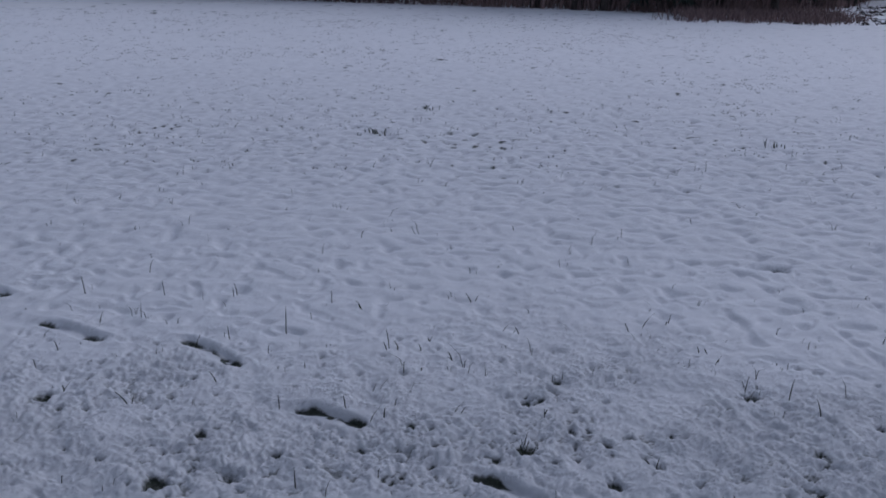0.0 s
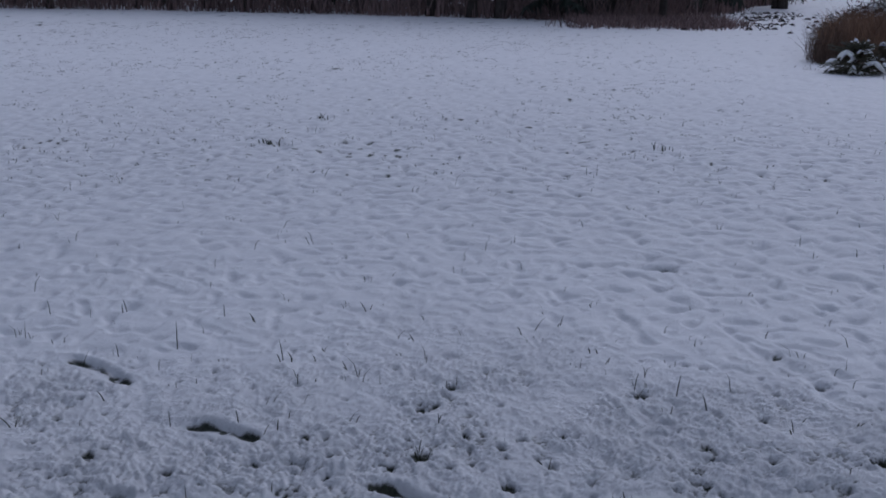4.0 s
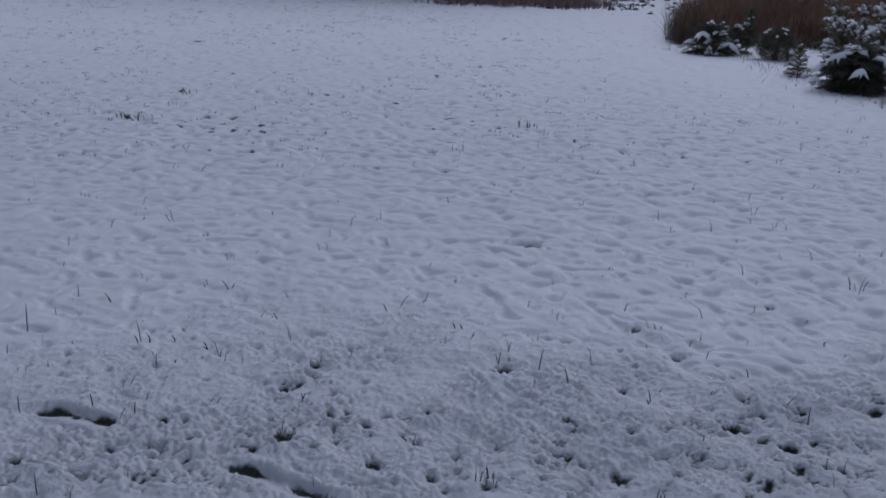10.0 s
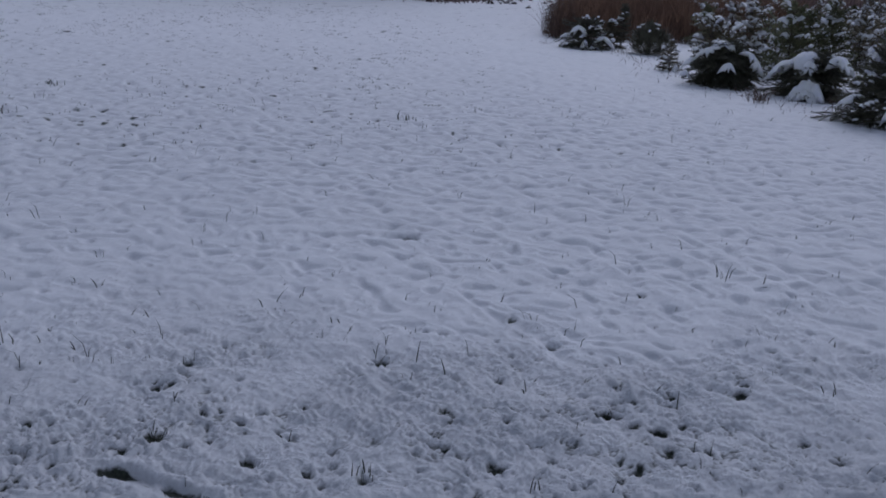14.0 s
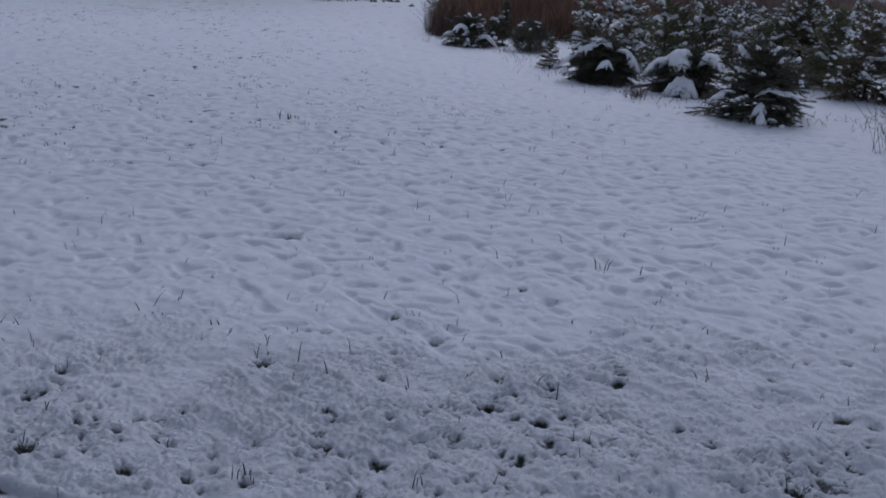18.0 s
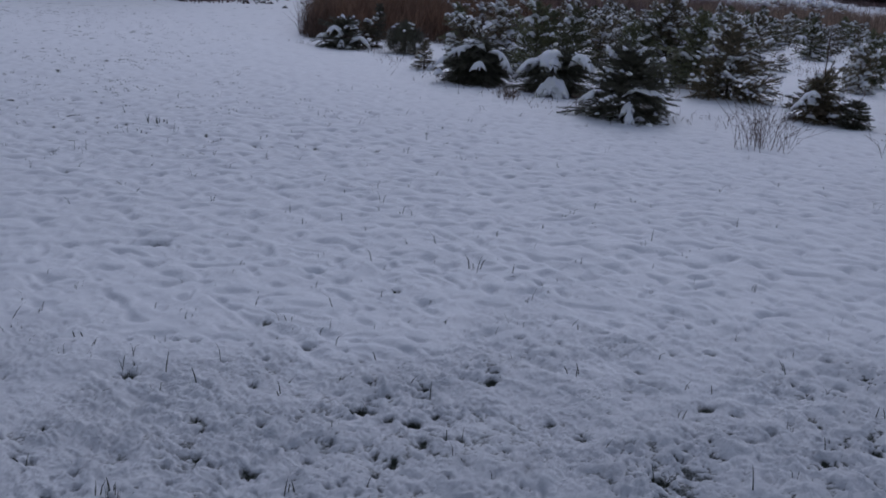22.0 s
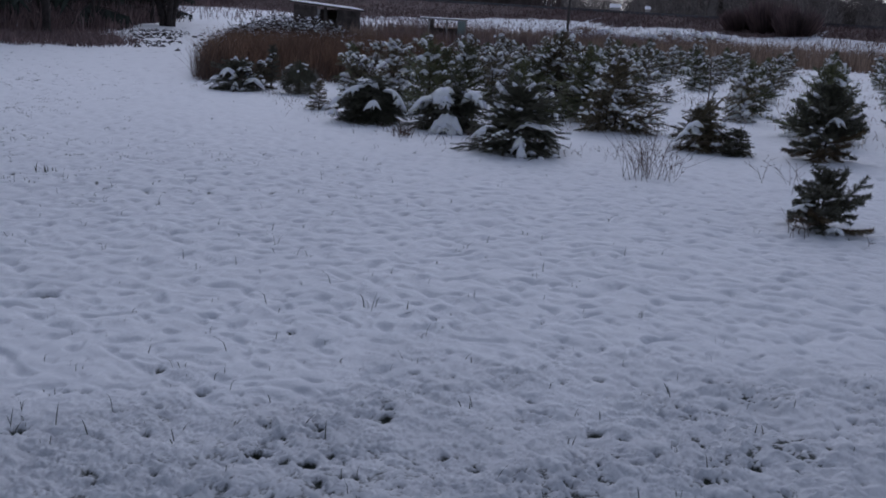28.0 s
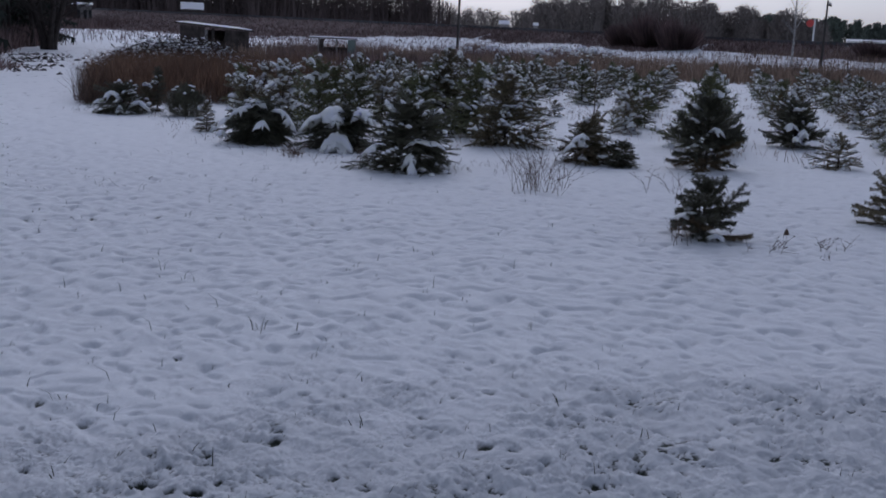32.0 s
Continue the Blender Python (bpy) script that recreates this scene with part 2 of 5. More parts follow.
# ---------------------------------------------------------------- helpers
class Soup:
    """Vertices and faces that become one mesh."""

    def __init__(self):
        self.v, self.f = [], []

    def tri(self, a, b, c):
        n = len(self.v)
        self.v += [a, b, c]
        self.f.append((n, n + 1, n + 2))

    def tube(self, points, radii, sides=6):
        n = len(self.v)
        for i, (p, r) in enumerate(zip(points, radii)):
            a = points[max(i - 1, 0)]
            b = points[min(i + 1, len(points) - 1)]
            d = (Vector(b) - Vector(a)).normalized()
            s = d.orthogonal().normalized()
            u = d.cross(s)
            for k in range(sides):
                w = 2 * math.pi * k / sides
                self.v.append(tuple(Vector(p) + r * (math.cos(w) * s + math.sin(w) * u)))
        for i in range(len(points) - 1):
            for k in range(sides):
                k2 = (k + 1) % sides
                self.f.append((n + i * sides + k, n + i * sides + k2, n + (i + 1) * sides + k2, n + (i + 1) * sides + k))
        self.f.append(tuple(n + k for k in reversed(range(sides))))
        self.f.append(tuple(n + (len(points) - 1) * sides + k for k in range(sides)))

    def box(self, lo, hi):
        n = len(self.v)
        for z in (lo[2], hi[2]):
            self.v += [(lo[0], lo[1], z), (hi[0], lo[1], z), (hi[0], hi[1], z), (lo[0], hi[1], z)]
        self.f += [(n + 3, n + 2, n + 1, n), (n + 4, n + 5, n + 6, n + 7)]
        for k in range(4):
            j = (k + 1) % 4
            self.f.append((n + k, n + j, n + 4 + j, n + 4 + k))

    def pad(self, rng, centre, along, size, rings=3, sides=8, bend=0.0):
        """A lumpy cushion, flat below: size is length, width, thickness."""
        along = Vector((along[0], along[1], along[2])).normalized()
        side = along.cross(Vector((0, 0, 1)))
        side = side.normalized() if side.length > 0.05 else Vector((1, 0, 0))
        up = side.cross(along)
        c = Vector(centre)
        n = len(self.v)
        self.v.append(tuple(c + up * size[2]))
        for i in range(1, rings + 1):
            a = i / rings * math.pi * 0.62
            for k in range(sides):
                w = 2 * math.pi * k / sides
                j = rng.uniform(0.75, 1.2)
                self.v.append(tuple(c + along * (size[0] * 0.5 * math.sin(a) * math.cos(w) * j) + side * (size[1] * 0.5 * math.sin(a) * math.sin(w) * j)
                                    + up * (size[2] * math.cos(a) * rng.uniform(0.8, 1.15) - bend * size[1] * (math.sin(a) * math.sin(w)) ** 2)))
        for k in range(sides):
            self.f.append((n, n + 1 + k, n + 1 + (k + 1) % sides))
            for i in range(rings - 1):
                q = n + 1 + i * sides
                self.f.append((q + k, q + sides + k, q + sides + (k + 1) % sides, q + (k + 1) % sides))
        self.f.append(tuple(n + 1 + (rings - 1) * sides + k for k in reversed(range(sides))))

    def cap(self, rng, cx, cy, cz, l, b, th, slope=0.0, rings=7, sides=34):
        """A cap of snow over bent boughs: rounded top, ragged rim with hanging lobes, closed below."""
        n = len(self.v)
        seed = rng.uniform(0, 90)
        self.v.append((cx, cy, cz + th * 0.6))
        for i in range(1, rings + 1):
            f = i / rings
            for k in range(sides):
                w = 2 * math.pi * k / sides
                lobe = 1 + 0.55 * noise.noise((seed, 1.6 * math.cos(w), 1.6 * math.sin(w))) + (0.55 * noise.noise((seed + 7, 4.2 * math.cos(w), 4.2 * math.sin(w))) + 0.45 * noise.noise((seed + 5, 9 * math.cos(w), 9 * math.sin(w)))) * f * f
                q = f * lobe
                bump = th * 0.35 * noise.noise((seed + 3 + 9 * q * math.cos(w) * l, 9 * q * math.sin(w) * b, 1.0))
                self.v.append((cx + 0.5 * l * q * math.cos(w), cy + 0.5 * b * q * math.sin(w), cz + slope * 0.5 * l * q * math.cos(w) + th * (0.6 - 1.3 * q * q) + bump - (th * 0.25 if i == rings else 0)))
        for k in range(sides):
            k2 = (k + 1) % sides
            self.f.append((n, n + 1 + k, n + 1 + k2))
            for i in range(rings - 1):
                q = n + 1 + i * sides
                self.f.append((q + k, q + sides + k, q + sides + k2, q + k2))
        low = len(self.v)
        self.v.append((cx, cy, cz - th * 0.5))
        q = n + 1 + (rings - 1) * sides
        for k in range(sides):
            self.f.append((low, q + (k + 1) % sides, q + k))

    def mesh(self, name, material, smooth=False):
        me = bpy.data.meshes.new(name)
        me.from_pydata([tuple(p) for p in self.v], [], self.f)
        me.materials.append(material)
        if smooth:
            me.polygons.foreach_set("use_smooth", np.ones(len(me.polygons), dtype=bool))
        me.update()
        return me


def piece(name, soup, material, parent=None, label="", smooth=False):
    """One mesh object out of a Soup, under its thing."""
    ob = new(name, soup.mesh(name, material, smooth))
    if parent:
        ob.parent = parent
    if label:
        tagged(ob, label)
    return ob


def part(name, bm, material, parent, label=""):
    me = bpy.data.meshes.new(name)
    bm.to_mesh(me)
    bm.free()
    me.materials.append(material)
    ob = new(name, me)
    ob.parent = parent
    if label:
        tagged(ob, label)
    return ob


def empty(name, m, label, category, group="", kind=""):
    ob = new(name)
    ob.empty_display_size = 0.1
    ob.matrix_basis = m
    return tagged(ob, label, category, group, kind)


def board_bm(lo, hi, bevel=0.004):
    bm = bmesh.new()
    bmesh.ops.create_cube(bm, size=1.0)
    for v in bm.verts:
        v.co = Vector([lo[i] + (v.co[i] + 0.5) * (hi[i] - lo[i]) for i in range(3)])
    if bevel:
        bmesh.ops.bevel(bm, geom=bm.edges[:], offset=bevel, segments=1, affect="EDGES")
    return bm


# ---------------------------------------------------------------- the ground
@functools.lru_cache(maxsize=None)
def noise_table(seed):
    table = np.random.RandomState(seed)
    return table.permutation(512), table.rand(512) * 2 * np.pi


def gnoise(x, y, seed):
    """Smooth gradient noise, about -0.7 to 0.7."""
    perm, ang = noise_table(seed)
    xi, yi = np.floor(x).astype(np.int64), np.floor(y).astype(np.int64)
    xf, yf = x - xi, y - yi
    u, v = xf * xf * xf * (xf * (xf * 6 - 15) + 10), yf * yf * yf * (yf * (yf * 6 - 15) + 10)

    def corner(a, b):
        g = ang[perm[(perm[(xi + a) % 512] + yi + b) % 512]]
        return np.cos(g) * (xf - a) + np.sin(g) * (yf - b)

    top = corner(0, 0) * (1 - u) + corner(1, 0) * u
    low = corner(0, 1) * (1 - u) + corner(1, 1) * u
    return top * (1 - v) + low * v


def lawn_edge(x, y):
    """Above 0 on the short lawn near the viewer, below 0 on the rough field."""
    rim = 4.30 - 0.095 * np.maximum(x, 0) ** 1.9 + 0.05 * np.minimum(x, 0)
    return rim - y + 0.7 * gnoise(x * 0.9, y * 0.9, 5) + 0.7 * gnoise(x * 2.3, y * 2.6, 6)


def smooth01(a):
    a = np.clip(a, 0, 1)
    return a * a * (3 - 2 * a)


# a walker's long shuffling prints: middle, half length, bearing
FOOT_STEPS = [(-2.16, 5.10, 0.17, -0.55), (-1.58, 4.50, 0.21, -0.52), (-0.895, 4.235, 0.225, -0.77), (-0.335, 3.565, 0.165, -0.48), (0.315, 2.965, 0.20, -0.66)]
# thawed pits that stand out, with their half widths
PITS_WEST = [(-1.44, 3.75, 0.031), (-1.36, 3.63, 0.018), (-1.26, 3.64, 0.018), (-1.09, 3.21, 0.017), (-1.01, 3.55, 0.02), (-0.86, 3.02, 0.043), (-0.84, 3.26, 0.019), (-0.79, 3.42, 0.028),
             (-0.76, 3.19, 0.018), (-0.74, 3.48, 0.017), (-0.63, 3.09, 0.016), (-0.5, 3.25, 0.024), (-0.44, 3.2, 0.016), (-0.41, 4.19, 0.014), (-0.21, 3.28, 0.02), (-0.18, 3.15, 0.012),
             (-0.06, 3.11, 0.016), (-0.06, 4.0, 0.014), (-0.04, 3.26, 0.012), (-0.03, 3.48, 0.025), (0.13, 3.84, 0.014), (0.26, 3.19, 0.02), (0.37, 3.26, 0.032), (0.42, 3.72, 0.022),
             (0.46, 3.18, 0.018), (0.54, 3.23, 0.016), (0.57, 3.91, 0.023), (0.64, 3.05, 0.027), (0.67, 3.33, 0.014)]
PITS_MIDDLE = [(0.79, 3.25, 0.016), (0.82, 2.94, 0.019), (0.82, 3.16, 0.018), (0.84, 2.83, 0.017), (0.92, 2.89, 0.013), (0.93, 3.04, 0.014), (0.97, 2.81, 0.02), (1.19, 2.94, 0.018),
               (1.25, 2.94, 0.016), (1.31, 3.06, 0.012), (1.32, 2.98, 0.018), (1.33, 3.78, 0.031), (1.34, 2.92, 0.016), (1.41, 3.26, 0.019), (1.44, 2.83, 0.027), (1.53, 2.56, 0.015),
               (1.61, 3.13, 0.017), (1.62, 4.06, 0.015), (1.65, 2.82, 0.02), (1.69, 4.02, 0.02), (1.74, 3.5, 0.016), (1.78, 2.9, 0.014), (1.88, 2.47, 0.015), (1.89, 2.66, 0.022),
               (2.01, 3.09, 0.033), (2.07, 2.75, 0.021), (2.06, 2.98, 0.024), (2.11, 2.9, 0.03), (2.06, 5.60, 0.055), (2.91, 4.36, 0.018)]
PITS_EAST = [(2.09, 4.16, 0.024), (2.13, 3.82, 0.018), (2.24, 2.93, 0.02), (2.33, 3.17, 0.025), (2.62, 2.72, 0.013), (2.64, 2.14, 0.034), (2.65, 2.56, 0.024), (2.66, 3.15, 0.024),
             (2.75, 3.28, 0.02), (2.76, 2.42, 0.019), (2.81, 2.34, 0.015), (3.04, 2.43, 0.014), (3.21, 2.24, 0.018), (3.24, 2.86, 0.022), (3.31, 2.57, 0.031), (3.34, 2.26, 0.019),
             (3.34, 3.0, 0.018), (3.35, 2.44, 0.019), (3.61, 2.0, 0.019), (3.62, 3.08, 0.016), (3.71, 1.85, 0.021), (3.78, 2.42, 0.015), (3.78, 2.99, 0.022), (3.84, 2.56, 0.018),
             (3.89, 2.88, 0.022), (3.97, 2.71, 0.014), (4.01, 2.45, 0.016), (4.24, 2.69, 0.023), (4.4, 2.03, 0.016), (4.66, 2.1, 0.014)]
# shallow furrows pressed into the snow: two ends and half width
FURROWS = [(2.09, 4.08, 2.13, 3.80, 0.045), (3.90, 2.98, 3.87, 2.74, 0.04), (2.93, 3.48, 2.97, 3.14, 0.05), (3.30, 3.30, 3.36, 2.98, 0.045), (2.52, 3.42, 2.62, 3.12, 0.04), (4.10, 2.62, 4.20, 2.30, 0.04)]


def pit_places():
    """Thawed pits on the lawn: the marked ones and many small ones in clusters."""
    rng = random.Random(3)
    pits = PITS_WEST + PITS_MIDDLE + PITS_EAST
    cx = np.array([rng.uniform(-2.2, 5.0) for _ in range(9000)])
    cy = np.array([rng.uniform(1.0, 4.9) for _ in range(9000)])
    edge, thick = lawn_edge(cx, cy), gnoise(cx * 1.6, cy * 1.6, 41)
    for px, py, e, k in zip(cx, cy, edge, thick):
        if e > -0.35 and rng.random() < 0.22 + 1.1 * k and len(pits) < 620:
            pits.append((float(px), float(py), rng.uniform(0.005, 0.014)))
    return pits


PITS = pit_places()


def ground_height(x, y):
    """Height of the snow, its thaw through to the grass, and shade painted in hollows."""
    r = np.hypot(x, y)
    x0, x1, y0, y1 = x.min(), x.max(), y.min(), y.max()
    lawn = smooth01(lawn_edge(x, y) / 1.8 + 0.5)
    wx = x + 0.09 * gnoise(x * 2.6, y * 2.6, 11)
    wy = y + 0.09 * gnoise(x * 2.6 + 9, y * 2.6, 12)
    # rough field: snow over tussocks
    t1 = gnoise(wx / 0.175, wy / 0.18, 21)
    t2 = gnoise(wx / 0.10 + 3, wy / 0.105, 22)
    t0 = gnoise(wx / 0.40 + 5, wy / 0.40, 26)
    hollow = gnoise(wx / 0.115 + 7, wy / 0.12, 23)
    away = smooth01((r - 5) / 5)
    pillow = np.sqrt(gnoise(wx / 0.21 + 2, wy / 0.21, 50) ** 2 + 0.003) * smooth01(0.6 + 1.2 * gnoise(x / 0.5, y / 0.5, 51))
    dent = np.maximum(0, gnoise(wx / 0.10 + 4, wy / 0.105, 52) - 0.20 + 0.06 * away) * (0.35 + 0.75 * away)
    plump = smooth01((x - 0.8) / 1.6) * (1 - 0.7 * away)
    field = (0.010 + 0.006 * plump) * t0 + (0.009 - 0.005 * away) * t1 + (0.018 + 0.020 * away + 0.018 * plump) * pillow + (0.006 + 0.006 * away) * t2 + 0.009 * away * gnoise(wx / 0.065, wy / 0.07, 27) - (0.058 - 0.012 * away + 0.022 * plump) * np.maximum(0, hollow - 0.14) - 0.105 * dent + 0.035 * gnoise(x / 1.9, y / 1.9, 24) + 0.003 * gnoise(x / 0.06, y / 0.06, 25)
    # short lawn: mounds, lumps and rounded crumbs with creases between, drawn out along the mowing
    fx, fy = x + 0.02 * gnoise(x / 0.07, y / 0.07, 48), y + 0.02 * gnoise(x / 0.07 + 5, y / 0.07, 49)
    mound = gnoise(wx / 0.34, wy / 0.50, 30)
    lump = gnoise(wx / 0.125, wy / 0.17, 31)
    knob = gnoise(fx / 0.066, fy / 0.078, 39)
    c2 = 1.8 * np.abs(gnoise(fx / 0.046, fy / 0.052, 32)) - 0.36
    c3 = 1.8 * np.abs(gnoise(fx / 0.025, fy / 0.027, 33)) - 0.38
    c4 = gnoise(x / 0.015, y / 0.015, 37)
    crumb = 0.5 + 0.08 * smooth01((x - 0.8) / 1.2) + 0.65 * smooth01(0.5 + 1.5 * gnoise(x / 0.6, y / 0.6, 34) + 0.9 * gnoise(x / 0.2, y / 0.2, 38))
    pit = np.maximum(0, gnoise(wx / 0.10, wy / 0.115, 35) - 0.30) * crumb
    lw = 0.030 * mound + 0.022 * lump + crumb * (0.018 * knob + 0.013 * c2 + 0.0095 * c3 + 0.005 * c4) - 0.10 * pit
    # plumper cushions towards the east
    outer = smooth01((x - 2.2) / 1.4)
    cushion = np.sqrt(gnoise(wx / 0.15 + 6, wy / 0.16, 55) ** 2 + 0.002)
    lw = lw + outer * 0.045 * (cushion - 0.2)
    # the worn strip along the firs and the track are smoother
    strip = smooth01((x - 3.4 - 0.19 * y) / 2.2)
    field = field * (1 - 0.22 * strip * away)
    near = np.clip(1.32 - r / 30, 0.10, 1.05)
    z = (lawn * lw + (1 - lawn) * field) * near
    # the turf shows where the snow lies thinnest; creases carry painted shade too
    low = 0.9 * outer * (0.13 - cushion) - (0.55 * knob + 0.50 * c2 + 0.45 * c3 + 0.25 * c4) * crumb
    east = smooth01((x - 0.8) / 1.2)
    patch = gnoise(x / 0.42, y / 0.36, 36)
    thaw_shade = lawn * (1.5 * pit + smooth01((low + 0.34 * patch + 0.05 * east - 0.10) / 0.42) * (0.53 + 0.03 * east + 0.06 * outer) + 0.08 - 0.05 * outer)
    thaw_shade = thaw_shade * (1 + outer * np.clip(0.95 * thaw_shade - 0.42, -0.42, 0.3))
    # field hollows and dents darkened: mostly their shade, put into the colour
    thaw_shade = thaw_shade + (1 - lawn) * (0.9 * np.maximum(0, hollow - 0.43) + 2.2 * np.maximum(0, dent - 0.10) + 3.0 * away * np.maximum(0, gnoise(wx / 0.09 + 2, wy / 0.14, 28) + 0.30 * gnoise(x / 1.1, y / 1.1, 29) - 0.32) * (1 - 0.7 * smooth01((x - 2.2 - 0.16 * y) / 3.0)))
    thin = np.maximum(0, 0.04 + 0.30 * gnoise(x / 1.3, y / 1.0, 45) + 0.45 * gnoise(x / 0.33, y / 0.22, 46) + 0.3 * gnoise(x / 0.12, y / 0.09, 47))
    thaw_shade = thaw_shade + (1 - lawn) * thin * (1 - smooth01((r - 6) / 12)) * 0.45
    for px, py, pr in PITS:
        if px + 3 * pr < x0 or px - 3 * pr > x1 or py + 3 * pr < y0 or py - 3 * pr > y1:
            continue
        sel = np.nonzero((np.abs(x - px) < 3 * pr) & (np.abs(y - py) < 3 * pr))[0]
        if len(sel):
            d = np.hypot(x[sel] - px, (y[sel] - py) * 0.85) / pr
            d = d * (1 + 0.9 * gnoise(x[sel] / (pr * 0.8), y[sel] / (pr * 0.8), 42))
            z[sel] -= (0.014 + 0.55 * pr) * np.exp(-d ** 3 * 0.8)
            thaw_shade[sel] += (0.26 + 20 * min(pr, 0.03)) * np.exp(-d ** 3 * 0.75)
    for ax, ay, bx, by, w in FURROWS:
        m = (np.abs(x - (ax + bx) / 2) < 0.4) & (np.abs(y - (ay + by) / 2) < 0.4)
        sel = np.nonzero(m)[0]
        if len(sel):
            ux, uy = bx - ax, by - ay
            f = np.clip(((x[sel] - ax) * ux + (y[sel] - ay) * uy) / (ux * ux + uy * uy), 0, 1)
            d = np.hypot(x[sel] - ax - f * ux, y[sel] - ay - f * uy) / w
            d = d * (1 + 0.4 * gnoise(x[sel] / 0.06, y[sel] / 0.06, 42))
            z[sel] -= 0.026 * np.exp(-d * d) * (0.4 + 0.6 * f)
            thaw_shade[sel] += 0.45 * np.exp(-d * d * 2) * f * f
    # a walker's prints, pressed to the turf at toe and heel, with a raised far lip
    for px, py, half, a in FOOT_STEPS:
        sel = np.nonzero((np.abs(x - px) < 0.5) & (np.abs(y - py) < 0.5))[0]
        if len(sel):
            dx, dy = x[sel] - px, y[sel] - py
            u = (dx * math.cos(a) + dy * math.sin(a)) / half
            v = (-dx * math.sin(a) + dy * math.cos(a)) / 0.054
            v = v + 0.25 * np.sin(u * 2.6) + 0.12 * gnoise(x[sel] / 0.09, y[sel] / 0.09, 44)
            d = (np.abs(u) ** 2.8 + np.abs(v) ** 2.2) ** 0.42
            d = d * (1 + 0.22 * gnoise(x[sel] / 0.05, y[sel] / 0.05, 43))
            inside = smooth01((1.12 - d) / 0.30)
            lip = np.exp(-((d - 1.42) / 0.26) ** 2) * smooth01(v * 0.8)
            hump = np.exp(-((u - 0.05) / 0.34) ** 2)
            z[sel] = z[sel] * (1 - np.clip(0.6 * inside + 0.5 * lip, 0, 0.9)) - (0.034 - 0.012 * hump) * smooth01((v + 1.1) / 1.7) * inside + 0.009 * lip
            # dark below the lip: turf, and the overhung far wall's shade painted in
            brim = 1.02 + 0.30 * gnoise(u * 2.2 + px, v * 0.7 + py, 53)
            bare = smooth01((brim - v) / 0.25) * smooth01((v + 0.05 - 0.35 * hump + 1.2 * gnoise(x[sel] / 0.05, y[sel] / 0.05, 40)) / 0.5 + 0.35 * np.abs(u)) * smooth01(0.90 + 2.2 * gnoise(u * 1.6 + 3 * px, v * 0.4 + py, 54) + 0.4 * np.abs(u) - 0.3 * hump)
            thaw_shade[sel] = thaw_shade[sel] * (1 - 0.8 * lip) * (1 - 0.5 * inside) + 0.85 * smooth01((1.15 - d) / 0.25) * bare
    return z, np.clip(thaw_shade, 0, 1.2), lawn


